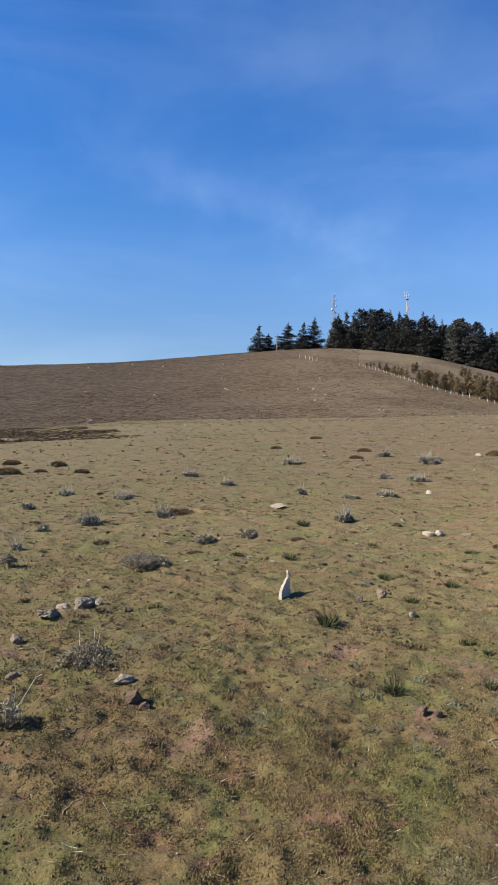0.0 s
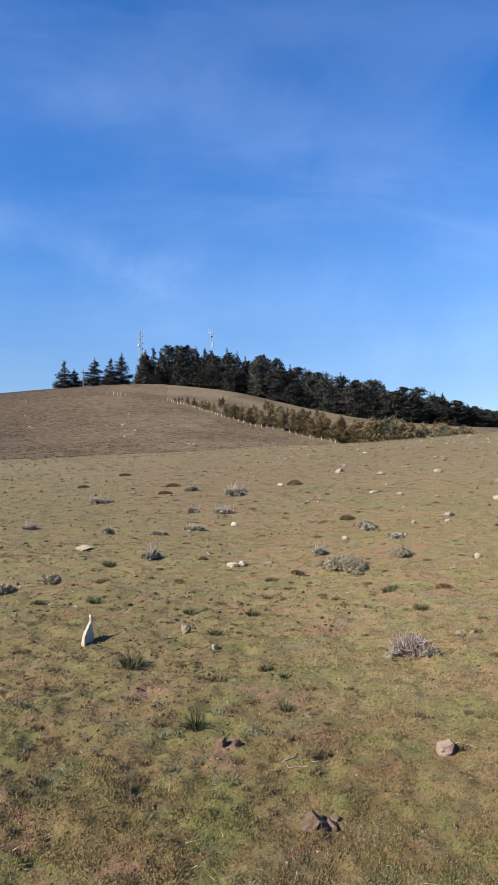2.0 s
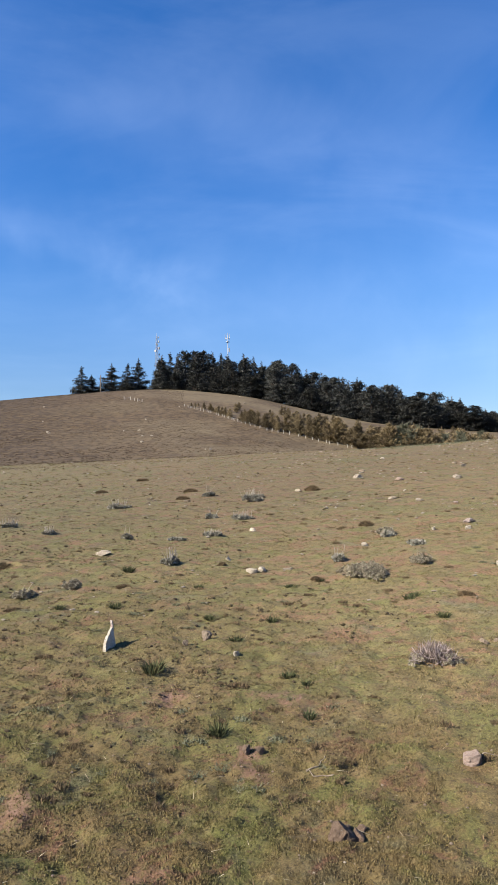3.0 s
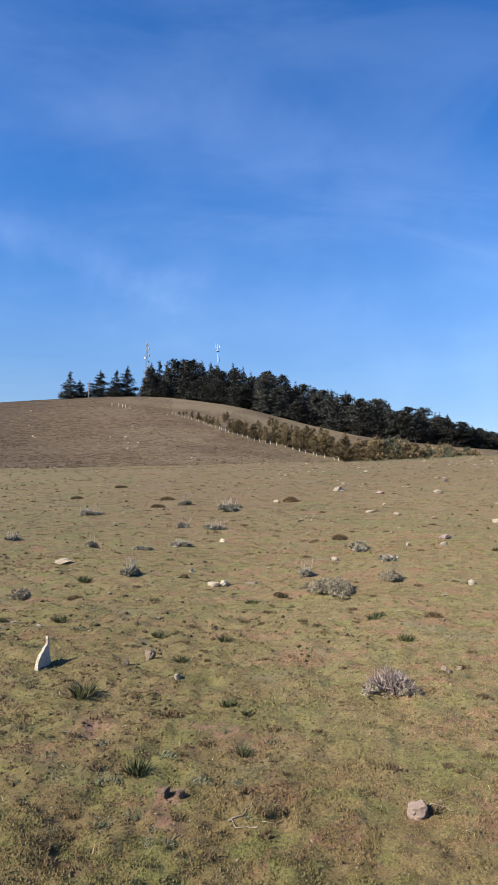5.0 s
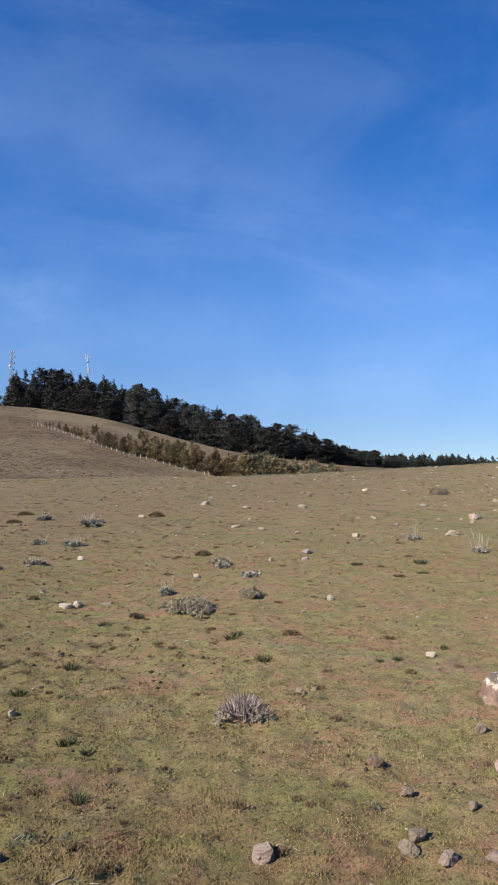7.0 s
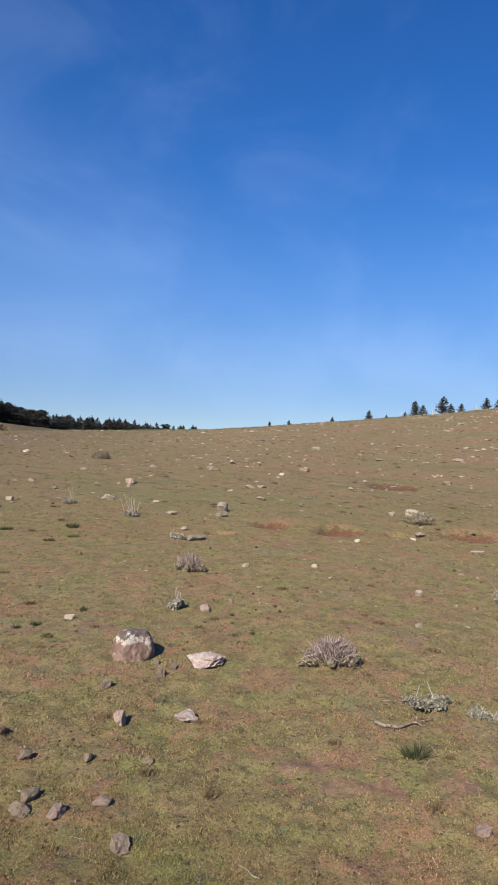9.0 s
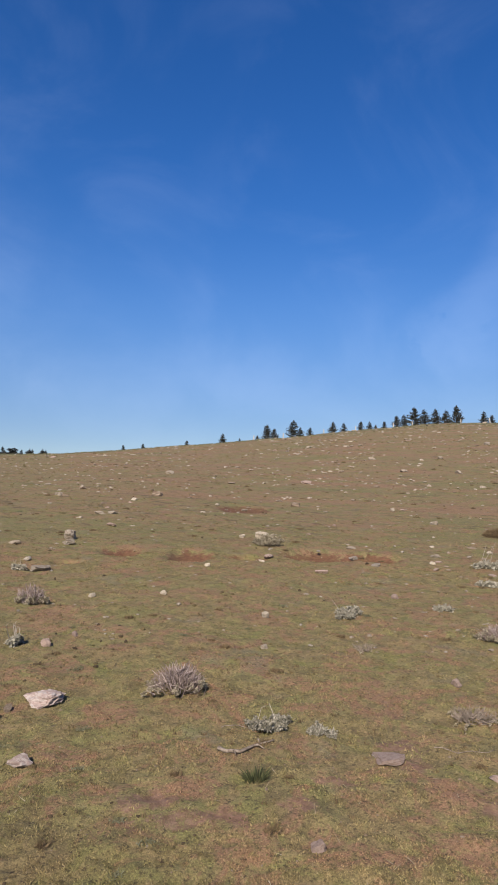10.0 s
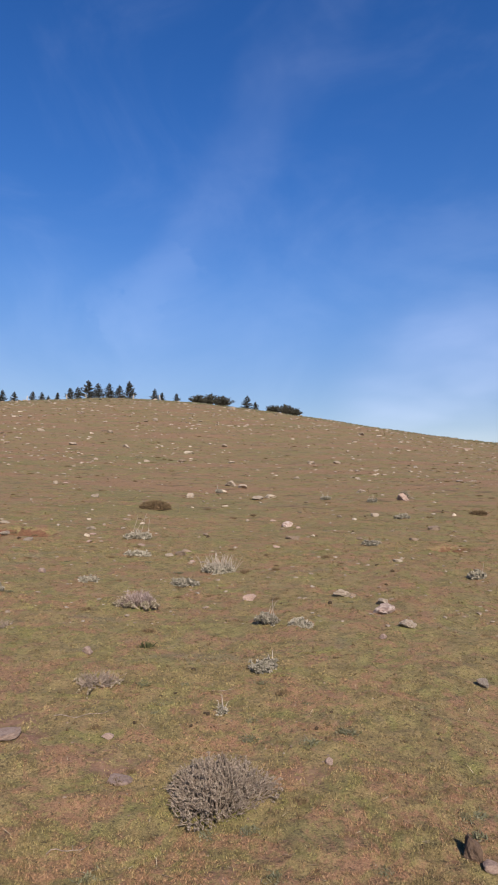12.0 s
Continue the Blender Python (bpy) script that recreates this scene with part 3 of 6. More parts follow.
STONES_PALE_B = [
    (36.44, 7.65, 0.54, 0.15), (44.61, 11.40, 0.52, 0.22), (22.74, -2.47, 0.25, 0.11), (28.81, -8.09, 0.29, 0.14),
    (7.92, 10.93, 0.15, 0.09), (10.52, 17.27, 0.29, 0.13), (7.03, 12.95, 0.18, 0.06), (4.49, 9.21, 0.24, 0.08),
    (13.36, 15.46, 0.29, 0.11), (10.32, 13.65, 0.16, 0.08), (13.61, 21.94, 0.25, 0.12), (8.91, 7.94, 0.20, 0.06),
    (15.96, 15.33, 0.25, 0.11), (11.43, 11.60, 0.15, 0.09), (30.20, 17.97, 0.56, 0.20), (0.46, 10.16, 0.28, 0.06),
    (2.51, 7.79, 0.14, 0.04), (7.01, -1.50, 0.14, 0.07), (9.25, 9.90, 0.27, 0.12), (9.47, 7.36, 0.24, 0.10),
]
STONES_GREY = [
    (-1.46, 4.37, 0.10, 0.05), (-1.31, 3.85, 0.08, 0.04), (1.05, 5.30, 0.11, 0.07),
    (0.87, 5.22, 0.07, 0.05), (2.81, 4.23, 0.07, 0.04), (2.91, 4.24, 0.05, 0.03),
    (2.54, 2.88, 0.07, 0.05), (2.29, 2.56, 0.08, 0.05), (3.37, 3.29, 0.08, 0.04), (3.83, 3.34, 0.05, 0.03),
    (3.73, 3.20, 0.10, 0.04), (3.85, 3.22, 0.06, 0.03), (2.71, 2.67, 0.06, 0.03), (2.88, 2.47, 0.05, 0.03),
    (2.36, 2.59, 0.09, 0.03), (2.41, 2.14, 0.10, 0.04), (7.40, -1.30, 0.08, 0.07),
]
STONES_DARK = [
    (-0.56, 3.46, 0.09, 0.07), (-0.50, 3.43, 0.06, 0.04), (0.86, 3.27, 0.06, 0.04), (0.92, 3.24, 0.05, 0.03),
    (1.03, 2.46, 0.12, 0.07), (1.09, 2.44, 0.06, 0.03), (1.06, 2.51, 0.07, 0.02), (1.12, 2.48, 0.05, 0.02),
    (-0.86, 5.01, 0.07, 0.04), (2.61, 3.19, 0.09, 0.05),
]
STONES_WHITE = [
    (2.08, 7.88, 0.17, 0.06), (2.21, 7.90, 0.14, 0.07),
    (1.16, 4.77, 0.06, 0.03), (4.50, 6.51, 0.09, 0.06), (4.08, 4.50, 0.08, 0.03), (6.52, 4.66, 0.08, 0.05),
    (6.84, 2.85, 0.10, 0.05), (7.09, 4.15, 0.08, 0.05), (12.05, 5.54, 0.13, 0.08), (13.62, -4.46, 0.09, 0.13),
    (34.21, 1.51, 0.55, 0.17), (8.98, 4.62, 0.11, 0.04), (5.61, 8.87, 0.10, 0.05), (3.88, 8.68, 0.09, 0.04),
    (5.25, 9.24, 0.09, 0.05), (3.00, 11.32, 0.12, 0.05), (2.02, 8.85, 0.11, 0.04), (6.15, 18.35, 0.22, 0.09),
    (12.31, 5.26, 0.25, 0.14),
]
STONES_PINK = [
    (1.80, 2.80, 0.10, 0.05), (9.29, 18.35, 0.27, 0.12), (2.36, 2.44, 0.08, 0.04), (3.09, 2.86, 0.10, 0.07),
    (5.00, 3.93, 0.10, 0.07), (5.34, 3.93, 0.07, 0.05), (3.36, 1.15, 0.07, 0.06), (2.52, 2.36, 0.08, 0.03),
    (5.91, -1.24, 0.07, 0.05), (3.16, -0.96, 0.07, 0.02), (7.44, -0.30, 0.15, 0.08), (5.76, 0.95, 0.10, 0.04),
    (3.93, 0.45, 0.14, 0.02), (4.03, -0.53, 0.06, 0.02), (4.34, 0.57, 0.08, 0.02), (9.62, 3.21, 0.20, 0.06),
    (8.59, 2.00, 0.11, 0.04), (16.57, -4.27, 0.35, 0.21), (12.03, 12.16, 0.30, 0.16),
]
BOULDER = [
    (3.80, 3.52, 0.27, 0.145),
]
STONES_LICHEN = [
    (4.09, 3.15, 0.28, 0.08), (3.36, 2.67, 0.14, 0.06), (6.67, -1.43, 0.20, 0.10), (12.77, -1.20, 0.30, 0.12),
    (6.01, 9.49, 0.24, 0.09),
]
FLAT = [
    (4.30, 1.10, 0.19, 0.05),
]
CLOD = [
    (3.23, -0.93, 0.09, 0.12),
]
TWIGS = [
    (4.60, 0.75, 0.31, 0.02), (4.06, 1.78, 0.30, 0.04), (1.12, 2.96, 0.12, 0.06), (2.63, 1.74, 0.08, 0.03),
    (4.33, 1.97, 0.17, 0.02), (3.36, 0.56, 0.15, 0.03), (1.14, 3.03, 0.10, 0.11), (5.03, -0.03, 0.11, 0.09),
]
TWIGS_B = [
    (-0.79, 3.19, 0.10, 0.01), (-1.33, 4.25, 0.13, 0.01), (-0.64, 2.59, 0.07, 0.04), (1.91, 2.79, 0.10, 0.02),
    (3.48, 3.43, 0.11, 0.05),
]
SLAB = [
    (0.27, 5.29, 0.22, 0.20),
]
# bare earth: x, y, half width across the view, half depth along it
BARE = [
    (11.13, 3.72, 0.55, 0.37), (11.30, 2.89, 0.27, 0.24), (9.51, 5.27, 0.25, 0.36), (9.39, 6.27, 0.26, 0.33),
    (10.15, 4.59, 0.26, 0.22), (11.46, 3.04, 0.46, 0.30), (17.67, 8.09, 0.62, 0.93), (3.34, 1.96, 0.20, 0.14),
    (3.40, 1.60, 0.14, 0.09), (3.94, 1.26, 0.17, 0.07), (3.23, -0.02, 0.08, 0.09), (3.90, -0.40, 0.13, 0.12),
    (4.35, 1.01, 0.20, 0.14), (-0.21, 3.19, 0.09, 0.14), (-0.27, 2.95, 0.11, 0.14), (0.55, 4.11, 0.13, 0.16),
    (0.83, 3.13, 0.12, 0.16), (4.01, 4.16, 0.24, 0.20), (2.46, 3.62, 0.05, 0.13), (3.25, 1.79, 0.21, 0.13),
    (3.64, 1.33, 0.15, 0.07), (2.46, 3.60, 0.04, 0.14), (4.05, 0.50, 0.09, 0.11), (1.23, 3.89, 0.15, 0.15),
]
BARE_MORE = [
    (-1.44, 4.22, 0.16, 0.20), (-1.30, 4.98, 0.22, 0.12),
    (0.24, 2.45, 0.08, 0.10), (0.87, 3.26, 0.08, 0.13), (9.79, 5.24, 0.26, 0.34), (4.06, 0.53, 0.20, 0.15),
    (4.53, 1.09, 0.20, 0.15), (9.94, -3.15, 0.24, 0.23), (9.42, 6.24, 0.16, 0.41), (9.66, 5.33, 0.24, 0.49),
    (11.12, 3.75, 0.45, 0.43), (11.36, 2.95, 0.35, 0.24), (10.15, 4.58, 0.26, 0.16), (8.15, 6.30, 0.16, 0.15),
    (-0.97, 9.71, 0.24, 0.21), (-0.46, 3.10, 0.10, 0.11), (-0.20, 3.09, 0.07, 0.11),
]

# ---- the lie of the land: one height function, by bearing and distance from where the viewer stands ----
CX, CY, EYE_Z = 0.4, 0.2, 1.56
# the near slope: height 10 m out, by bearing
NEAR10 = ((-150, -90, -40, -10, 3, 15, 30, 55, 70, 80, 92, 100, 112, 150, 210),
          (-0.4, -0.2, 0.25, 0.5, 0.57, 0.62, 0.78, 0.78, 0.66, 0.6, 0.57, 0.66, 0.66, 0.1, -0.4))
# the crest of the near slope: angle over the eye, distance
CREST = ((-150, -60, -40, -20, -11, -2, 7, 17, 24, 35, 43, 50, 60, 70, 76, 81, 86, 90, 97, 104, 112, 125, 150, 210),
         (-1, -0.8, -0.5, 0.45, 1.5, 1.9, 2.1, 2.45, 2.5, 2.95, 3.4, 3.7, 4.6, 5.5, 6.15, 6.5, 6.4, 6.15, 5.3, 4.2, 3.1, 1.5, 0, -1))
CREST_R = ((-150, 0, 24, 43, 81, 112, 210), (60, 75, 75, 90, 110, 90, 60))
DIP = ((-150, 8, 17, 24, 40, 81, 210), (-0.4, -0.4, 0.9, 3.0, 9.0, 12.0, 8.0))
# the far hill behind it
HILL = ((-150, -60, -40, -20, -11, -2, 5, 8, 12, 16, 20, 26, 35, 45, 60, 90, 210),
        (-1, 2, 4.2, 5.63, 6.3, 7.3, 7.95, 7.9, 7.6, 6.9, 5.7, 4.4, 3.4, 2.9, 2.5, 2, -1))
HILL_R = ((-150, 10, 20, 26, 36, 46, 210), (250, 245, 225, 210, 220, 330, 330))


def by_bearing(table, b):
    b = (np.asarray(b, float) + 150.0) % 360.0 - 150.0
    return sum(np.interp(b + d, table[0], table[1]) for d in (-2.4, -1.2, 0.0, 1.2, 2.4)) / 5.0


def value_noise(x, y, seed=0):
    """Smooth noise from -1 to 1."""
    xi, yi = np.floor(x).astype(np.int64), np.floor(y).astype(np.int64)
    fx, fy = x - xi, y - yi
    fx, fy = fx * fx * (3 - 2 * fx), fy * fy * (3 - 2 * fy)

    def corner(a, b):
        h = (a * 374761393 + b * 668265263 + seed * 974634767) & 0xFFFFFFFF
        h = ((h ^ (h >> 13)) * 1274126177) & 0xFFFFFFFF
        return ((h ^ (h >> 16)) & 0xFFFF) / 32767.5 - 1.0

    top = corner(xi, yi) * (1 - fx) + corner(xi + 1, yi) * fx
    low = corner(xi, yi + 1) * (1 - fx) + corner(xi + 1, yi + 1) * fx
    return top * (1 - fy) + low * fy


def hermite(r, r0, r1, z0, z1, s0, s1):
    w = r1 - r0
    u = np.clip((r - r0) / w, 0.0, 1.0)
    return (z0 * (2 * u**3 - 3 * u**2 + 1) + w * s0 * (u**3 - 2 * u**2 + u)
            + z1 * (3 * u**2 - 2 * u**3) + w * s1 * (u**3 - u**2))


def height(x, y, rough=1.0):
    x, y = np.asarray(x, float), np.asarray(y, float)
    dx, dy = x - CX, y - CY
    r, b = np.hypot(dx, dy) + 1e-6, np.degrees(np.arctan2(dx, dy))
    z10, tc, rc = by_bearing(NEAR10, b), np.tan(np.radians(by_bearing(CREST, b))), by_bearing(CREST_R, b)
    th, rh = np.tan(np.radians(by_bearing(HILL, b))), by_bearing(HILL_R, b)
    zc, rv = EYE_Z + rc * tc, rc + 38.0
    zv = EYE_Z + rv * tc - by_bearing(DIP, b)
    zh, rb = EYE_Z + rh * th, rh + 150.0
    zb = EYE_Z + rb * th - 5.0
    sv = 0.5 * ((zv - zc) / (rv - rc) + (zh - zv) / (rh - rv))
    z = np.where(r < 10, 0.03 + (z10 - 0.03) * r / 10,
        np.where(r < rc, hermite(r, 10.0, rc, z10, zc, z10 / 10, tc),
        np.where(r < rv, hermite(r, rc, rv, zc, zv, tc, sv),
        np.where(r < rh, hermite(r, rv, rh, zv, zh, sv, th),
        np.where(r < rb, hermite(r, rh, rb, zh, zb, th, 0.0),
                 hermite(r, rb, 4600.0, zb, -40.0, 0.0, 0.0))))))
    if rough:
        near = np.clip(1.5 - r / 30.0, 0.0, 1.0)
        lumpy = 0.75 + 0.5 * np.clip((3.2 - x) / 2.8, 0.0, 1.0)   # the hollow to the west is rougher
        z = z + rough * (near * (0.022 * value_noise(x / 1.3, y / 1.3, 1) + 0.010 * value_noise(x / 0.45, y / 0.45, 2)
                         + lumpy * (0.016 * value_noise(x / 0.15, y / 0.15, 3) + 0.012 * value_noise(x / 0.06, y / 0.06, 6)))
                         + np.clip(r / 60.0, 0, 1) * 0.10 * value_noise(x / 4.0, y / 4.0, 4)
                         + np.clip((r - 8) / 25.0, 0, 1) * 0.03 * value_noise(x / 0.8, y / 0.8, 7)
                         + np.clip((r - 110) / 60.0, 0, 1) * 0.12 * value_noise(x / 9.0, y / 9.0, 5))
    return z


def ground_z(x, y):
    return float(height(x, y))


# ---- building helpers ----
def mesh_of(name, verts, faces, mat, smooth=False):
    me = bpy.data.meshes.new(name)
    me.from_pydata([tuple(v) for v in verts], [], [tuple(f) for f in faces])
    for one in (mat if isinstance(mat, (list, tuple)) else [mat]):
        me.materials.append(one)
    if smooth:
        me.polygons.foreach_set("use_smooth", [True] * len(me.polygons))
    me.update()
    return me


def grid_mesh(name, co, rows, cols, mat):
    """A quad sheet from rows x cols points."""
    i = np.arange((rows - 1) * (cols - 1))
    a = i // (cols - 1) * cols + i % (cols - 1)
    quads = np.stack([a, a + 1, a + cols + 1, a + cols], 1)
    me = bpy.data.meshes.new(name)
    me.vertices.add(len(co))
    me.vertices.foreach_set("co", co.ravel())
    me.loops.add(quads.size)
    me.loops.foreach_set("vertex_index", quads.ravel().astype(np.int32))
    me.polygons.add(len(quads))
    me.polygons.foreach_set("loop_start", (np.arange(len(quads)) * 4).astype(np.int32))
    me.polygons.foreach_set("use_smooth", np.ones(len(quads), bool))
    me.materials.append(mat)
    me.update(calc_edges=True)
    me.validate()
    return me


def bare_earth(x, y):
    """1 in the middle of a worn patch, 0 outside."""
    x, y = np.asarray(x, float), np.asarray(y, float)
    out = np.zeros(x.shape)
    for px, py, across, along in BARE + BARE_MORE:
        reach = math.hypot(px - 0.5, py - 0.2)
        ux, uy = (px - 0.5) / reach, (py - 0.2) / reach
        u, v = (x - px) * ux + (y - py) * uy, (x - px) * uy - (y - py) * ux
        out = np.maximum(out, np.clip(1.35 - np.hypot(u / along, v / across) * 0.85, 0.0, 1.0))
    return out


def build_ground():
    fine = np.arange(-46.0, 130.0, 0.41)
    rest = np.linspace(130.0, 314.0, 161)
    bearing = np.radians(np.concatenate([fine, rest]))
    rings = np.concatenate([[0.003], np.linspace(0.04, 1.41, 58), np.geomspace(1.45, 14, 380), np.geomspace(14.15, 60, 130), np.geomspace(60.6, 480, 190), np.geomspace(500, 4600, 24)])
    R, B = np.meshgrid(rings, bearing, indexing="ij")
    x, y = CX + R * np.sin(B), CY + R * np.cos(B)
    # worn patches on the upper slope are small red scarps
    z = height(x, y) - np.clip((R - 7.0) / 2.0, 0, 1) * 0.14 * np.clip(bare_earth(x, y) * 1.6 - 0.3, 0, 1)
    co = np.stack([x, y, z], -1).reshape(-1, 3)
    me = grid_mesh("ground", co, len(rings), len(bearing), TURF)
    layer = me.attributes.new("bare", "FLOAT", "POINT")
    layer.data.foreach_set("value", bare_earth(x, y).ravel().astype(np.float32))
    return tagged(new("ground", me), "grazed hillside turf of olive moss, straw and rust-brown earth", "ground", kind="structure")


ground = build_ground()


# ---- parts and things ----
def part(name, me, parent, label=""):
    ob = new(name, me)
    ob.parent = parent
    return tagged(ob, label)


def thing(name, x, y, label, category, group="", sink=0.0, turn=0.0, scale=1.0, z=None):
    ob = new(name)
    ob.location = (x, y, (ground_z(x, y) if z is None else z) - sink)
    ob.rotation_euler = (0, 0, turn)
    ob.scale = (scale,) * 3 if isinstance(scale, (int, float)) else scale
    ob.empty_display_size = 0.05
    return tagged(ob, label, category, group)


def unit(v):
    return v / np.maximum(np.linalg.norm(v, axis=-1, keepdims=True), 1e-9)


def strips(rng, base, way, length, width, droop=0.3):
    """Leaves: tapered two-segment blades from base along way. Returns points and faces."""
    n = len(base)
    way = unit(way)
    side = unit(np.cross(way, rng.normal(size=(n, 3))))
    length, width = np.broadcast_to(length, n)[:, None], np.broadcast_to(width, n)[:, None]
    mid = base + way * length * 0.55
    tip = base + way * length - np.array([0, 0, 1.0]) * length * droop * rng.uniform(0.2, 1.0, (n, 1))
    pts = np.stack([base - side * width * 0.35, base + side * width * 0.35, mid - side * width * 0.5, mid + side * width * 0.5, tip], 1)
    i = np.arange(n)[:, None] * 5
    return pts.reshape(-1, 3), [tuple(f) for f in (i + [0, 1, 3, 2]).tolist()] + [tuple(f) for f in (i + [2, 3, 4]).tolist()]


def tube(points, radii, sides=5):
    points, radii = np.asarray(points, float), np.asarray(radii, float)
    n = len(points)
    ways = unit(np.gradient(points, axis=0))
    a = unit(np.cross(ways, np.where(np.abs(ways[:, 2:]) > 0.9, [1.0, 0, 0], [0, 0, 1.0])))
    b = np.cross(ways, a)
    ang = np.linspace(0, 2 * np.pi, sides, endpoint=False)
    ring = points[:, None] + radii[:, None, None] * (np.cos(ang)[None, :, None] * a[:, None] + np.sin(ang)[None, :, None] * b[:, None])
    faces = [(i * sides + k, i * sides + (k + 1) % sides, (i + 1) * sides + (k + 1) % sides, (i + 1) * sides + k)
             for i in range(n - 1) for k in range(sides)]
    faces += [tuple(range(sides))[::-1], tuple(range((n - 1) * sides, n * sides))]
    return ring.reshape(-1, 3), faces


def joined(pieces):
    """One set of points and faces from many."""
    pts, faces, at = [], [], 0
    for p, f in pieces:
        pts.append(p)
        faces += [tuple(k + at for k in one) for one in f]
        at += len(p)
    return np.concatenate(pts), faces


def triangles(name, pts, mat):
    """A loose-leaf mesh straight from an (n, 3, 3) array."""
    n = len(pts)
    me = bpy.data.meshes.new(name)
    me.vertices.add(n * 3)
    me.vertices.foreach_set("co", np.ascontiguousarray(pts, np.float32).ravel())
    me.loops.add(n * 3)
    me.loops.foreach_set("vertex_index", np.arange(n * 3, dtype=np.int32))
    me.polygons.add(n)
    me.polygons.foreach_set("loop_start", np.arange(0, n * 3, 3, dtype=np.int32))
    me.materials.append(mat)
    me.update(calc_edges=True)
    return me


# ---- shrubs ----
def cushion_body(rng, seed, w, h, n):
    """Points over a lobed low dome, and the feet of the stems that carry them."""
    ang, rad = rng.uniform(0, 2 * np.pi, n), np.sqrt(rng.uniform(0, 1, n))
    lobes = 0.84 + 0.16 * np.sin(3 * ang + seed) + 0.10 * np.sin(7 * ang + 2 * seed) + 0.07 * np.sin(13 * ang + seed)
    rx, ry = 0.5 * w * lobes, 0.42 * w * lobes
    top = h * np.sqrt(np.clip(1.02 - rad**2, 0, 1)) * rng.uniform(0.55, 1.05, n)
    tips = np.stack([rx * rad * np.cos(ang), ry * rad * np.sin(ang), 0.010 + top * 0.85], 1)
    return tips, np.stack([tips[:, 0] * 0.4, tips[:, 1] * 0.4, np.full(n, -0.01)], 1)


def rosettes(rng, centre, size, per, lift=0.5):
    """A knobbly head of short blunt leaves round each centre."""
    n = len(centre)
    size = np.repeat(np.broadcast_to(size, n), per)
    way = unit(rng.normal(size=(n * per, 3)) + [0, 0, lift])
    base = np.repeat(centre, per, 0) + way * size[:, None] * 0.25
    return strips(rng, base, way, size * rng.uniform(0.6, 1.05, n * per), size * rng.uniform(0.34, 0.52, n * per), 0.12)


def dead_stalks(rng, ob, spots, tall, thick):
    """Pale flower stalks left from last summer, bent over at the top."""
    for p in spots:
        lean = np.array([rng.normal() * 0.30, rng.normal() * 0.30, 1.0]) * tall * rng.uniform(0.6, 1.15)
        hook = lean * 0.12 + np.array([rng.normal(), rng.normal(), -0.4]) * 0.06 * tall
        part("dry_stalk", mesh_of("dry_stalk", *tube([p, p + lean * 0.5, p + lean, p + lean + hook], np.array([1.0, 0.85, 0.65, 0.4]) * thick, 4), STRAW), ob, "pale dry stalk")


def cushion(seed, x, y, w, h):
    """A low woody cushion: stems that fan out, each ending in a grey rosette of small leaves."""
    rng = np.random.default_rng(seed)
    ob = thing("cushion_shrub", x, y, "low grey cushion shrub of small leafy rosettes on turf", "shrub", "grey shrubs", 0.01, rng.uniform(0, 6.28))
    fine = w > 0.5 and math.hypot(x, y) < 4.5
    h = 0.40 * w if fine else max(h * 1.1, 0.23 * w)
    n = 760 if fine else int(np.clip(150 * (w / 0.4) ** 1.6, 50, 300))
    tips, foot = cushion_body(rng, seed, w, h, n)
    stems = []
    for k in range(0, n, 2):
        bend_at = (foot[k] + tips[k]) / 2 + rng.normal(size=3) * 0.02 * w + np.array([0, 0, -0.1 * h])
        stems.append(tube([foot[k], bend_at, tips[k]], [0.0035, 0.0028, 0.0015], 3))
    part("woody_frame", mesh_of("woody_frame", *joined(stems), WOOD), ob, "bare grey woody stems")
    if fine:
        # the big old bush is half bare: a fuzz of grey-brown twig ends over its leaves
        spiky = np.concatenate([tips, tips * [0.96, 0.96, 0.9] + rng.normal(size=tips.shape) * 0.012])
        k = len(spiky)
        out = unit(spiky * [1, 1, 1.4]) + rng.normal(size=(k, 3)) * 0.35
        twigs = [tube([p - unit(o) * 0.03, p + unit(o) * rng.uniform(0.012, 0.034)], [0.0019, 0.0009], 3) for p, o in zip(spiky, out)]
        part("brush", mesh_of("brush", *joined(twigs), WOOD), ob, "bare grey-brown twig ends")
    leaf = 0.0082 if fine else float(np.clip(0.0026 * math.hypot(x, y), 0.011, 0.024))
    part("leaves", mesh_of("leaves", *rosettes(rng, np.concatenate([tips, tips + rng.normal(size=tips.shape) * 0.012]), rng.uniform(0.75, 1.3, 2 * n) * leaf, 15), DUSK_LEAF if fine else GREY_LEAF), ob, "small grey leaves in rosettes")
    if w < 0.5:
        dead_stalks(rng, ob, [tips[i] * [0.5, 0.5, 0.3] for i in range(rng.integers(2, 5))], h * 1.3, 0.0028)
    return ob


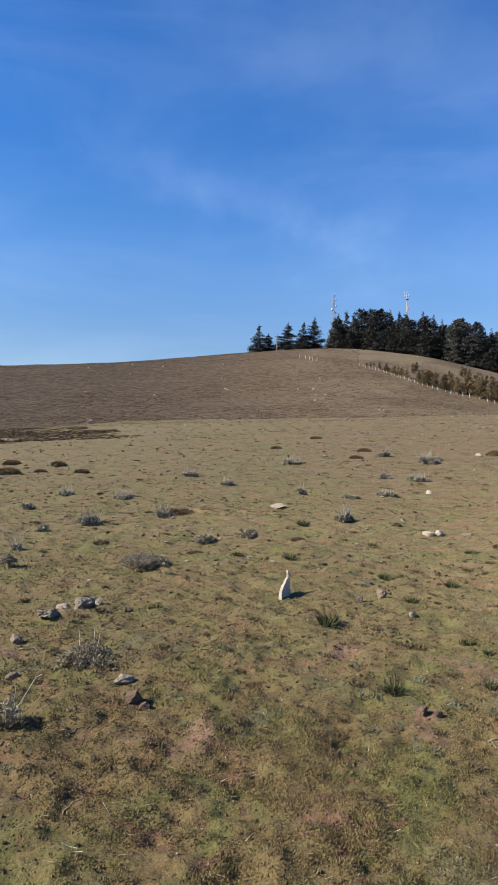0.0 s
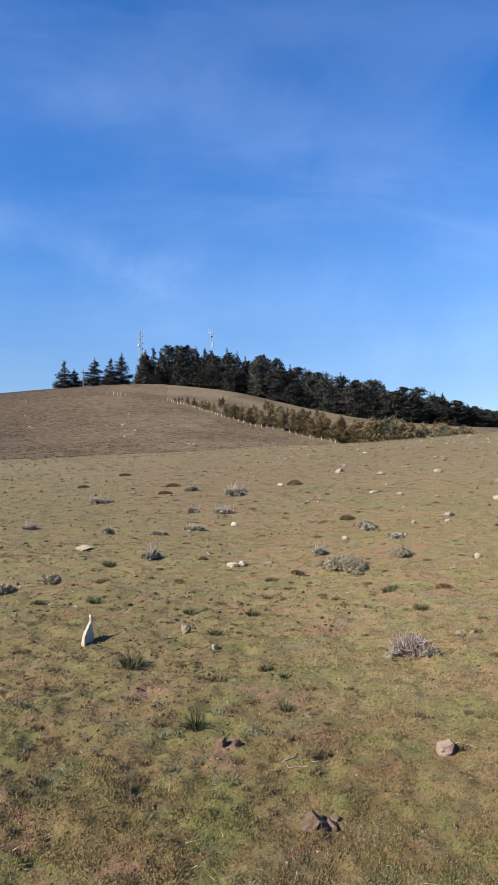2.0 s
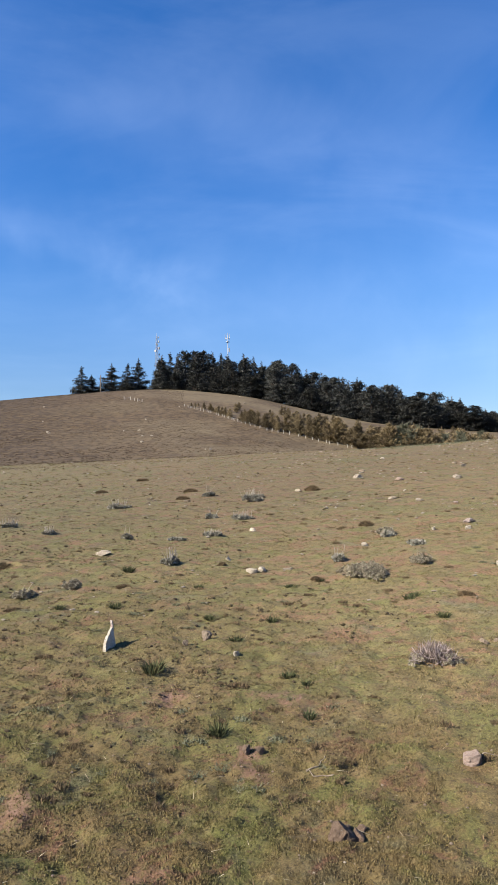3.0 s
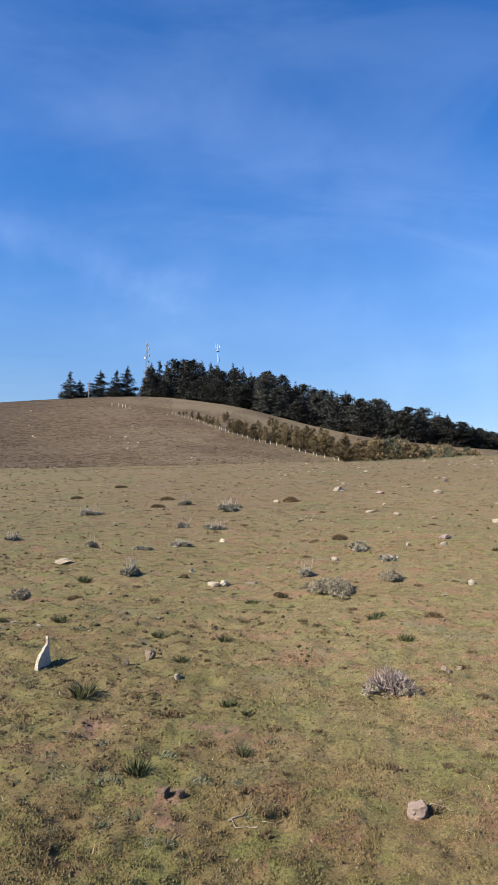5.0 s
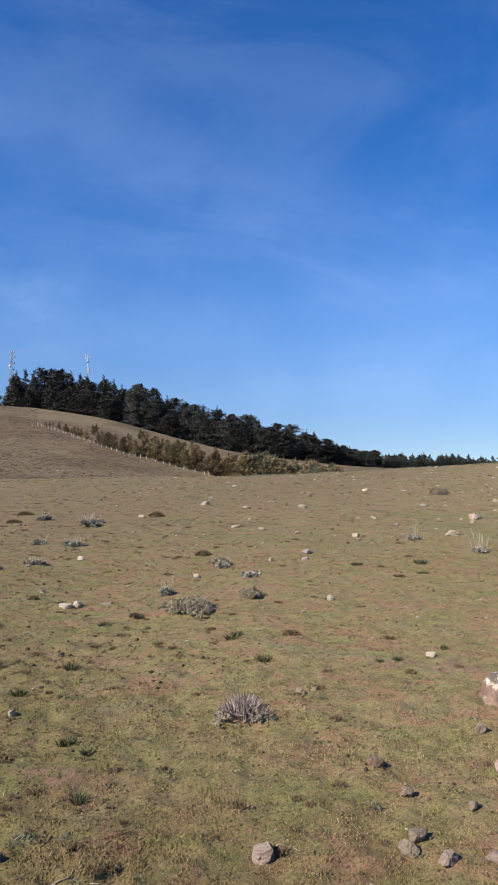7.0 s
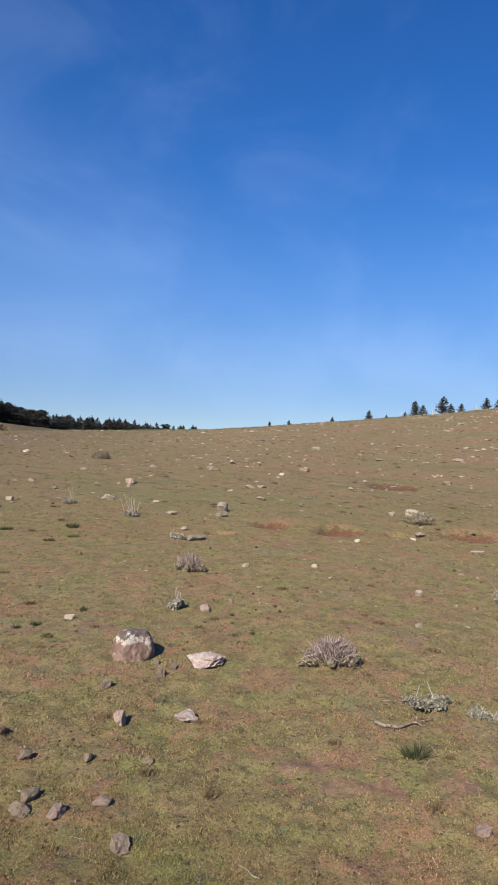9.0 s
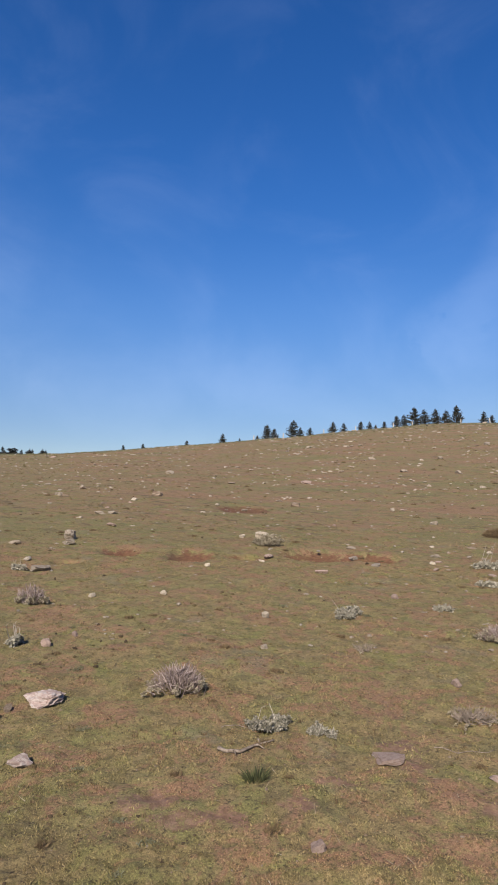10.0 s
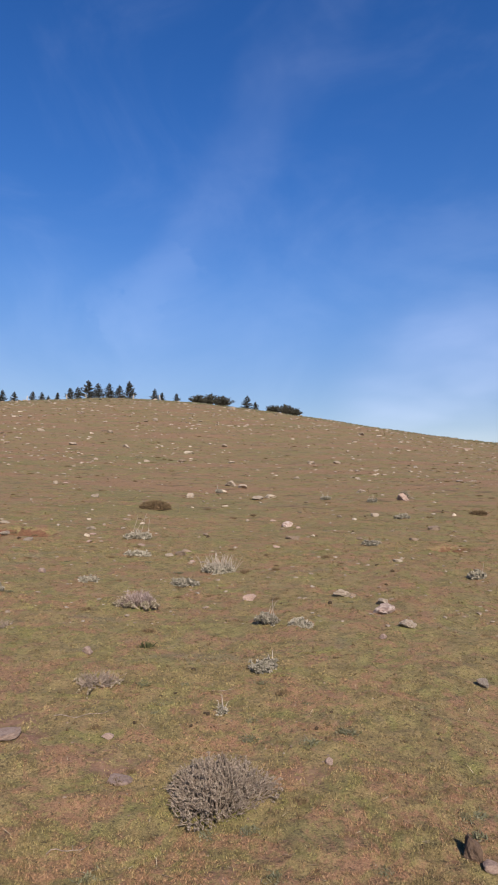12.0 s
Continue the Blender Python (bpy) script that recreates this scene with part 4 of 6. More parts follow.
def twiggy(seed, x, y, w, h, flat=False):
    """A half-dead cushion: bare pinkish-grey twigs fanning from the middle, knobbly grey rosettes round the rim."""
    rng = np.random.default_rng(seed)
    ob = thing("twiggy_shrub", x, y, "half-dead cushion shrub of bare pinkish-grey twigs", "shrub", "grey shrubs", 0.01, rng.uniform(0, 6.28))
    h = 0.07 * w if flat else max(h * 1.2, 0.28 * w)
    n = int(np.clip(300 * (w / 0.45) ** 1.6, 110, 560)) // (2 if flat else 1)
    tips, foot = cushion_body(rng, seed, w, h, n)
    inner = tips * [0.86, 0.86, 1.0]
    out = unit(inner * [1.2, 1.2, 0.6] + [0, 0, 0.06]) + rng.normal(size=(n, 3)) * 0.45
    base = inner - unit(out) * 0.05
    part("brush", mesh_of("brush", *joined([tube([base[k], base[k] + unit(out[k]) * 0.045 + rng.normal(size=3) * 0.006, base[k] + unit(out[k] + [0, 0, 0.3]) * rng.uniform(0.06, 0.10)], [0.0031, 0.0026, 0.0013], 3) for k in range(n)]), WOOD if flat else TWIG), ob, "bare pinkish-grey twigs")
    stems = [tube([foot[k], (foot[k] + tips[k]) / 2 - [0, 0, 0.1 * h], tips[k]], [0.005, 0.004, 0.002], 3) for k in range(0, n, 5)]
    part("woody_frame", mesh_of("woody_frame", *joined(stems), WOOD), ob, "woody stems")
    rim = tips[np.hypot(tips[:, 0], tips[:, 1] * 1.2) > 0.34 * w] * [1.0, 1.0, 0.75]
    rim = np.concatenate([rim[::2], rim[::2] + rng.normal(size=rim[::2].shape) * 0.010])
    part("leaves", mesh_of("leaves", *rosettes(rng, rim, rng.uniform(0.75, 1.3, len(rim)) * float(np.clip(0.0028 * math.hypot(x, y), 0.011, 0.024)) * (0.5 if flat else 1.0), 24), GREY_LEAF), ob, "grey-green leaf rosettes")
    return ob


def sage(seed, x, y, w, h, brush=0):
    """A few straggling clumps of knobbly woolly heads close to the ground, with pale dead flower stalks."""
    rng = np.random.default_rng(seed)
    ob = thing("woolly_sage", x, y, "pale grey woolly-leaved herb with dead flower stalks", "shrub", "woolly herbs", 0.01, rng.uniform(0, 6.28))
    far = math.hypot(x, y)
    clumps = int(np.clip(1.5 + w / 0.10, 2, 6))
    body = min(max(h, 0.05), 0.40 * w + 0.03) * (0.45 if 0 < brush < 100 else 0.8)
    spread_a = rng.uniform(0, 6.28) + np.arange(clumps) * 6.28 / clumps + rng.normal(size=clumps) * 0.3
    spread_r = 0.27 * w * rng.uniform(0.5, 1.15, clumps)
    n = int(np.clip((20 if far < 7 else 13) * (w / 0.3) ** 0.8, 5, 26))
    centres = []
    for a, r in zip(spread_a, spread_r):
        wide, t, q = 0.19 * w * rng.uniform(0.7, 1.25), rng.uniform(0, 6.28, n), np.sqrt(rng.uniform(0, 1, n))
        centres.append(np.stack([r * math.cos(a) + wide * q * np.cos(t), 0.75 * (r * math.sin(a) + wide * q * np.sin(t)), 0.008 + body * 0.62 * rng.uniform(0.5, 1.1) * np.sqrt(1.05 - q**2)], 1))
    centre = np.concatenate(centres)
    part("leaves", mesh_of("leaves", *rosettes(rng, np.concatenate([centre, centre + rng.normal(size=centre.shape) * 0.012]), rng.uniform(0.75, 1.3, 2 * len(centre)) * float(np.clip(0.0036 * far, 0.015, 0.034)), 24 if far < 7 else 15), SAGE_LEAF), ob, "woolly pale grey leaves in knobbly heads")
    stems = [tube([(r * 0.3 * math.cos(a), r * 0.2 * math.sin(a), 0.0), (r * math.cos(a), 0.75 * r * math.sin(a), 0.4 * body)], [0.007, 0.005], 4) for a, r in zip(spread_a, spread_r)]
    part("woody_frame", mesh_of("woody_frame", *joined(stems), WOOD), ob, "gnarled grey stems")
    tall = max(h, 0.05)
    count = brush or int(np.clip(rng.integers(2, 6) * (0.6 + h / max(w, 0.05)), 1, 8))
    thick = 0.0030 * (0.9 if brush > 100 else 1.0 + 0.05 * min(12.0, far))
    if brush:
        # a whole brush of upright pale stalks
        for k in range(count):
            p = centre[rng.integers(0, len(centre))] * [1, 1, 0.3]
            lean = np.array([rng.normal() * 0.28, rng.normal() * 0.28, 1.0]) * tall * rng.uniform(0.45, 1.1)
            part("dry_stalk", mesh_of("dry_stalk", *tube([p, p + lean * 0.5, p + lean + [rng.normal() * 0.01, 0, 0]], np.array([1.1, 0.9, 0.6]) * thick, 4), STRAW), ob, "pale dry stalk")
    else:
        dead_stalks(rng, ob, [centre[rng.integers(0, len(centre))] * [1, 1, 0] for k in range(count)], tall * 1.5, thick * 0.8)
    return ob


def tuft(seed, x, y, w, h):
    rng = np.random.default_rng(seed)
    ob = thing("grass_tuft", x, y, "dark green tuft of coarse grass", "grass tuft", "green tufts", 0.005, rng.uniform(0, 6.28))
    n = int(np.clip(150 * (w / 0.15), 40, 240))
    ang, rad = rng.uniform(0, 2 * np.pi, n), np.sqrt(rng.uniform(0, 1, n))
    base = np.stack([0.33 * w * rad * np.cos(ang), 0.25 * w * rad * np.sin(ang), np.full(n, -0.004)], 1)
    way = np.stack([np.cos(ang) * rad, np.sin(ang) * rad, rng.uniform(0.7, 2.0, n)], 1) + rng.normal(size=(n, 3)) * 0.25
    part("spray", mesh_of("spray", *strips(rng, base, way, rng.uniform(0.5, 1.15, n) * max(h, 0.045) * 1.25, rng.uniform(0.003, 0.006, n), 0.25), GREEN_LEAF), ob)
    return ob


def dome(w, h, seed, segs=18, rings=6):
    """A lumpy low dome, closed to below the ground."""
    pts, faces = [(0, 0, h)], []
    for i in range(1, rings + 1):
        t = i / rings * 1.62
        for k in range(segs):
            a = 2 * math.pi * k / segs
            lump = 1 + 0.16 * noise.noise(Vector((math.cos(a) * 1.7 + seed, math.sin(a) * 1.7, t)))
            pts.append((0.5 * w * lump * math.sin(t) * math.cos(a), 0.38 * w * lump * math.sin(t) * math.sin(a), h * math.cos(t) * lump))
    faces += [(0, 1 + k, 1 + (k + 1) % segs) for k in range(segs)]
    for i in range(rings - 1):
        faces += [(1 + i * segs + k, 1 + (i + 1) * segs + k, 1 + (i + 1) * segs + (k + 1) % segs, 1 + i * segs + (k + 1) % segs) for k in range(segs)]
    return np.array(pts), faces


def mound(seed, x, y, w, h):
    rng = np.random.default_rng(seed)
    ob = thing("spiny_mound", x, y, "dense dark brown mound-shaped plant hugging the turf", "shrub", "brown mounds", 0.012, rng.uniform(0, 6.28))
    h = max(h * 0.8, 0.10 * w)
    part("woody_core", mesh_of("woody_core", *dome(w * 0.9, h * 0.8, seed), BROWN_LEAF, True), ob)
    n = int(np.clip(1400 * (w / 0.5) ** 1.2, 260, 2400))
    ang, t = rng.uniform(0, 2 * np.pi, n), np.arccos(rng.uniform(0.02, 1, n))
    nrm = np.stack([np.sin(t) * np.cos(ang), np.sin(t) * np.sin(ang), np.cos(t)], 1)
    base = nrm * [0.45 * w, 0.34 * w, h * 0.78]
    part("leaves", mesh_of("leaves", *strips(rng, base, nrm + rng.normal(size=(n, 3)) * 0.5 + [0, 0, 0.3], np.minimum(rng.uniform(0.03, 0.075, n) * (0.6 + w), np.where(w < 0.2, 0.17, 0.26) * w), rng.uniform(0.004, 0.009, n), 0.1), BROWN_LEAF), ob, "short spiny brown leaves")
    return ob


# ---- stones ----
def stone_mesh(seed, tone, detail=3, cuts=12, rough=1.0):
    """A weathered block: a ball cut by planes, worn and pitted."""
    rng = np.random.default_rng(seed)
    bm = bmesh.new()
    bmesh.ops.create_icosphere(bm, subdivisions=detail, radius=0.5)
    planes = [(Vector(unit(rng.normal(size=3) * [1, 1, 0.8])), rng.uniform(0.22, 0.42)) for _ in range(cuts)]
    off = Vector(rng.uniform(-50, 50, 3))
    for v in bm.verts:
        p = v.co.copy()
        for nrm, d in planes:
            over = p.dot(nrm) - d
            if over > 0:
                p -= nrm * over * 0.88
        q = p * 3.0 + off
        p *= 1 + 0.12 * noise.noise(q) + rough * (0.19 * noise.noise(q * 2.7) + 0.13 * noise.noise(q * 6.5) + 0.05 * noise.noise(q * 15))
        v.co = p
    me = bpy.data.meshes.new("stone")
    bm.to_mesh(me)
    bm.free()
    co = np.array([v.co for v in me.vertices])
    lo, hi = co.min(0), co.max(0)
    co = (co - (lo + hi) / 2) / (hi - lo)
    co[:, 2] += 0.5
    me.vertices.foreach_set("co", co.astype(np.float32).ravel())
    me.materials.append(STONE[tone])
    me.update()
    return me


STONE_SHAPES = {}


def stone(seed, x, y, w, h, tone, label, deep=0.75, name="stone", group="stones in the turf"):
    rng = np.random.default_rng(seed)
    key = (tone, seed % 6, w > 0.16, h < 0.04)
    if key not in STONE_SHAPES:
        STONE_SHAPES[key] = stone_mesh(seed % 6 * 17 + len(tone), tone, 4 if w > 0.16 else 3, rough=0.25 if h < 0.04 else 1.0)
    me = STONE_SHAPES[key]
    ob = new(name, me)
    h = min(h * (1.25 if w < 0.13 else 0.85), 0.58 * w)
    bury = 0.4 * h
    ob.location = (x, y, float(height(x, y)) - bury)
    ob.rotation_euler = (rng.normal() * 0.08, rng.normal() * 0.08, rng.uniform(0, 6.28))
    ob.scale = (w, w * deep * rng.uniform(0.8, 1.15), h + bury)
    return tagged(ob, label, "stone", group)


# ---- things on the near slope ----
for i, row in enumerate(CUSHIONS):
    if i in (2, 3, 4, 5, 6, 9, 10):
        sage(100 + i, *row, 26)
    else:
        (twiggy if i in (13, 18, 19, 21) else cushion)(100 + i, *row)
for i, row in enumerate(TWIGGY):
    twiggy(150 + i, *row, True)
for i, row in enumerate(SAGES):
    sage(200 + i, *row, 110 if i == 11 else 22 if i < 4 else 0)
for i, row in enumerate(SAGES_B):
    sage(240 + i, *row)
for i, row in enumerate(TUFTS + TUFTS_B):
    tuft(300 + i, *row)
for i, row in enumerate(MOUNDS + MOUNDS_B):
    mound(400 + i, *row)
SAY = {"pale": "pale weathered limestone lying in the turf", "grey": "grey-brown stone lying on the turf", "pink": "pinkish-brown stone sunk in the turf",
       "white": "small chalk-white stone on the turf", "lichen": "brown stone crusted with pale lichen", "dark": "dark earthy stone on the turf"}
n = 500
for tone, rows in (("pale", STONES_PALE + STONES_PALE_B), ("grey", STONES_GREY), ("pink", STONES_PINK), ("white", STONES_WHITE), ("lichen", STONES_LICHEN), ("dark", STONES_DARK)):
    for row in rows:
        stone(n, *row, tone, SAY[tone])
        n += 1


def boulder(x, y, w, h):
    """A low worn boulder: steep broken face, rounded top, rim and crown crusted white."""
    rng = np.random.default_rng(9)
    bm = bmesh.new()
    bmesh.ops.create_icosphere(bm, subdivisions=5, radius=1.0)
    for v in bm.verts:
        p = v.co
        q = Vector((abs(p.x) ** 0.72 * math.copysign(1, p.x), abs(p.y) ** 0.72 * math.copysign(1, p.y), abs(p.z) ** 0.85 * math.copysign(1, p.z)))
        q *= 1 + 0.10 * noise.noise(p * 1.3 + Vector((3, 1, 7))) + 0.06 * noise.noise(p * 3.1) + 0.025 * noise.noise(p * 8.0) + 0.012 * noise.noise(p * 19.0)
        # the side towards the south-west is split off along a joint
        face = Vector((-0.45, -0.80, 0.30)).normalized()
        over = q.dot(face) - 0.74
        if over > 0:
            q -= face * over * (0.8 + 0.2 * noise.noise(p * 6.0))
        v.co = (q.x * w * 0.5, q.y * w * 0.42, q.z * h + 0.02)
    me = bpy.data.meshes.new("boulder")
    bm.to_mesh(me)
    bm.free()
    me.polygons.foreach_set("use_smooth", [True] * len(me.polygons))
    me.materials.append(BOULDER_SKIN)
    ob = new("boulder", me)
    ob.location, ob.rotation_euler = (x, y, ground_z(x, y)), (0, 0, 0.15)
    return tagged(ob, "low brown boulder with a rim of white lichen", "stone", "stones in the turf")


boulder(*BOULDER[0])
x, y, w, h = FLAT[0]
stone(14, x, y, w, 0.03, "pink", "flat pinkish stone level with the turf", 0.8)
x, y, w, h = CLOD[0]
stone(23, x, y, w, h, "dark", "upright brown clod of earth and root", 0.9, "earth_clod").scale = (0.075, 0.06, 0.10)


def slab(x, y, w, h):
    """A thin white plate of stone on edge, low at one end and drawn up to a dark broken point at the other."""
    rng = np.random.default_rng(5)

    def plate(outline, thick):
        k = len(outline)
        pts = [(u, side * thick * (1.0 - 2.0 * v) * rng.uniform(0.8, 1.15) + 0.10 * v, v) for side in (-1, 1) for u, v in outline]
        return pts, [tuple(range(k)), tuple(range(2 * k - 1, k - 1, -1))] + [(i, k + i, k + (i + 1) % k, (i + 1) % k) for i in range(k)]

    ob = new("stone_splinter")
    part("foot", mesh_of("foot", *plate([(-0.02, -0.03), (0.09, -0.04), (0.19, -0.04), (0.194, 0.03), (0.188, 0.08), (0.190, 0.135), (0.168, 0.140), (0.150, 0.132), (0.120, 0.122), (0.090, 0.104), (0.060, 0.094), (0.030, 0.072), (0.000, 0.048), (-0.018, 0.012)], 0.012), STONE["white"]), ob, "chalk-white broken plate")
    part("tip", mesh_of("tip", *plate([(0.168, 0.138), (0.190, 0.133), (0.193, 0.155), (0.187, 0.172), (0.191, 0.186), (0.178, 0.194), (0.172, 0.172), (0.176, 0.155)], 0.013), STONE["lichen"]), ob, "stained thin broken tip")
    ob.location = (x, y, ground_z(x, y))
    ob.rotation_euler = (0, 0, radians(66))
    return tagged(ob, "white plate of stone on edge with a stained tip", "stone", "stones in the turf")


slab(*SLAB[0])


def dead_branch(seed, x, y, length, thick, turn, forks, label):
    """A crooked dead branch on the turf with a few broken side twigs."""
    rng = np.random.default_rng(seed)
    ob = thing("dead_branch", x, y, label, "branch", "dead branches", 0.0, turn)
    s = np.linspace(-0.5, 0.5, 9)
    px, py = s * length, (0.26 if thick > 0.01 else 0.10) * length * np.sin(s * 5 + seed) + 0.05 * length * np.sin(s * 13)
    c, q = math.cos(turn), math.sin(turn)
    z0 = ground_z(x, y)
    pz = height(x + c * px - q * py, y + q * px + c * py) - z0 + thick * rng.uniform(0.7, 1.6, 9)
    p = np.stack([px, py, pz], 1)
    part("stem", mesh_of("stem", *tube(p, thick * np.linspace(1.0, 0.35, 9), 6), WOOD, True), ob)
    for k in range(forks):
        i = rng.integers(2, 8)
        e = p[i] + [rng.normal() * 0.10 * length, rng.choice([-1, 1]) * 0.2 * length, 0.004]
        e2 = (p[i] + e) / 2 + [0, 0, thick]
        part("side_twig", mesh_of("side_twig", *tube([p[i], e2, e], [thick * 0.5, thick * 0.4, thick * 0.2], 4), WOOD), ob)
    return ob


TURNS = (-1.35, -1.10, 2.2, 1.2, -0.9, -1.1, 0.6, -1.7)
for i, (x, y, w, h) in enumerate(TWIGS):
    dead_branch(30 + i, x, y, max(w, 0.14), (0.0035, 0.0115, 0.0035, 0.003, 0.003, 0.003, 0.0036, 0.0025)[i], TURNS[i], (3, 3, 0, 1, 2, 2, 0, 0)[i],
                "crooked grey dead branch lying on the turf" if i < 2 else "thin pale dead twig lying on the turf")
for i, (x, y, w, h) in enumerate(TWIGS_B):
    dead_branch(50 + i, x, y, max(w, 0.11), 0.0032, (0.4, -0.2, 1.0, -0.5, 0.9)[i], i % 2, "thin pale dead twig lying on the turf")


# ---- trees ----
def leaf_cloud(rng, centre, spread, size, flat=0.4):
    """Small needle sprays round each centre: loose triangles that lie flatter than they stand."""
    n = len(centre)
    c = centre + rng.normal(size=(n, 3)) * spread
    a = unit(rng.normal(size=(n, 3)) * [1, 1, flat])
    b = unit(np.cross(a, rng.normal(size=(n, 3)) * [flat, flat, 1]))
    s = size * rng.uniform(0.6, 1.4, (n, 1))
    return np.stack([c - a * s * 0.6 - b * s * 0.35, c + a * s * 0.75, c - a * s * 0.1 + b * s * 0.6], 1)


def cedar_meshes(seed, broad):
    """A cedar 1 unit tall: tapered trunk, limbs, and foliage in many small uneven shelves."""
    rng = np.random.default_rng(seed)
    zs = np.linspace(0, 0.97, 9)
    sway = np.cumsum(rng.normal(size=(9, 2)) * 0.006, 0)
    spine = np.column_stack([sway, zs])
    spine[0, 2] = -0.03
    trunk = [tube(spine, 0.021 * (1 - zs) + 0.003, 7)]
    lobes = rng.uniform(0, 6.28, 3)
    centres, sizes = [], []
    for k in range(150):
        z = 0.03 + 0.95 * (rng.uniform() ** 0.9 if broad else 1 - math.sqrt(rng.uniform()))
        if broad:
            reach = 0.35 * math.sqrt(max(0.0, 1 - max(0.0, (z - 0.22) / 0.77) ** 2.2)) * (0.8 + 0.2 * min(1.0, z / 0.2)) + 0.015
        else:
            reach = 0.37 * (1.0 - z) ** 0.82 + 0.008
        a = rng.uniform(0, 6.28)
        reach *= 1 + 0.16 * math.sin(2 * a + lobes[0]) + 0.12 * math.sin(3 * a + 9 * z + lobes[1]) + 0.10 * math.sin(17 * z + lobes[2])
        ln = reach * math.sqrt(rng.uniform(0.08, 1.1))
        root = np.array([np.interp(z, zs, spine[:, 0]), np.interp(z, zs, spine[:, 1]), max(0.02, z - 0.25 * ln)])
        tip = root + [ln * math.cos(a), ln * math.sin(a), ln * rng.uniform(0.0, 0.45)]
        if k % 2 == 0:
            trunk.append(tube([root, (root + tip) / 2 + [0, 0, 0.012], tip], [0.007, 0.005, 0.002], 3))
        pad = min(0.095, 0.024 + 0.20 * reach) * rng.uniform(0.7, 1.2)
        m = int(16 + 54 * pad / 0.08)
        spot = rng.normal(size=(m, 3)) * [pad * 0.55, pad * 0.55, 0.012]
        spot[:, 2] -= 0.25 * np.hypot(spot[:, 0], spot[:, 1])
        centres.append(root + (tip - root) * rng.uniform(0.7, 1.0, (m, 1)) + spot)
    centres.append(np.column_stack([rng.normal(size=(26, 2)) * 0.006, np.linspace(0.88, 1.0, 26)]))
    up = rng.uniform(0.03, 0.9, 620)
    centres.append(np.column_stack([rng.normal(size=(620, 2)) * 0.13 * (1.02 - up)[:, None] ** (0.5 if broad else 0.9), up]))
    crown = leaf_cloud(rng, np.concatenate(centres), [0.008, 0.008, 0.005], 0.024, 0.28)
    return mesh_of("trunk", *joined(trunk), BARK), triangles("crown", crown, CEDAR_LEAF)


def needle_sprays(rng, root, way, length, width):
    """Narrow sprays that point along way."""
    n = len(root)
    way = unit(way + rng.normal(size=(n, 3)) * 0.45)
    side = unit(np.cross(way, rng.normal(size=(n, 3))))
    s = length * rng.uniform(0.6, 1.4, (n, 1))
    return np.stack([root - side * s * width, root + side * s * width, root + way * s], 1)


def fir_meshes(seed, mat, wide, dense, lift, power, leaf=0.05, whorls=13):
    """A young conifer 1 unit tall: a stem with whorls of feathery branches, pointed at the top."""
    rng = np.random.default_rng(seed)
    stem = tube([(0, 0, -0.04), (0.005, 0, 0.5), (0, 0.004, 1.0)], [0.022, 0.013, 0.003], 6)
    roots, ways = [], []
    for t in range(whorls):
        z = 0.03 + 0.90 * (t + rng.uniform(-0.4, 0.4) * (t > 0)) / whorls
        reach = wide * (1.03 - z) ** power * (0.8 + 0.2 * min(1, z * 6))
        for k in range(8):
            a, ln = rng.uniform(0, 6.28), reach * rng.uniform(0.40, 1.18)
            way = np.array([math.cos(a), math.sin(a), lift])
            m = max(3, int(dense * ln / 0.25))
            s = rng.uniform(0.1, 1.0, m)[:, None]
            roots.append(np.array([0, 0, z]) + way * ln * s + rng.normal(size=(m, 3)) * 0.014)
            ways.append(np.repeat(way[None] + [[0, 0, 0.25]], m, 0))
    roots.append(np.column_stack([np.zeros((16, 2)), np.linspace(0.82, 0.97, 16)]))
    ways.append(np.repeat([[0.0, 0.0, 1.2]], 16, 0))
    crown = needle_sprays(rng, np.concatenate(roots), np.concatenate(ways), leaf, 0.16)
    return mesh_of("trunk", *stem, BARK), triangles("crown", crown, mat)


def bush_meshes(seed, mat):
    """A broad wind-pressed bush, 1 unit tall: limbs fanning out low under a ragged dark dome."""
    rng = np.random.default_rng(seed)
    limbs, roots, ways = [], [], []
    for k in range(46):
        a, t = rng.uniform(0, 6.28), rng.uniform(0.15, 1.35)
        tip = np.array([math.cos(a) * math.sin(t) * 1.05, math.sin(a) * math.sin(t) * 1.05, 0.08 + 0.86 * math.cos(t) ** 0.8]) * rng.uniform(0.75, 1.08)
        limbs.append(tube([(0, 0, -0.05), tip * [0.5, 0.5, 0.45], tip], [0.03, 0.018, 0.006], 4))
        m = 46
        s = rng.uniform(0.35, 1.0, (m, 1))
        roots.append(tip * s + rng.normal(size=(m, 3)) * [0.10, 0.10, 0.045])
        ways.append(np.repeat((tip + [0, 0, 0.35])[None], m, 0))
    crown = needle_sprays(rng, np.concatenate(roots), np.concatenate(ways), 0.12, 0.30)
    return mesh_of("trunk", *joined(limbs), BARK), triangles("crown", crown, mat)


def tree(name, meshes, x, y, tall, label, group, seed, fat=1.0):
    ob = thing(name, x, y, label, "tree", group, 0.0, (seed * 2.399) % 6.283, (tall * fat, tall * fat, tall), z=float(height(x, y, 0.0)) - 0.03 * tall)
    part("trunk", meshes[0], ob)
    part("crown", meshes[1], ob)
    return ob


def at_bearing(b, r):
    return CX + r * math.sin(radians(b)), CY + r * math.cos(radians(b))


CEDARS = [cedar_meshes(s, False) for s in (1, 2, 3)] + [cedar_meshes(s, True) for s in (4, 5, 6)]
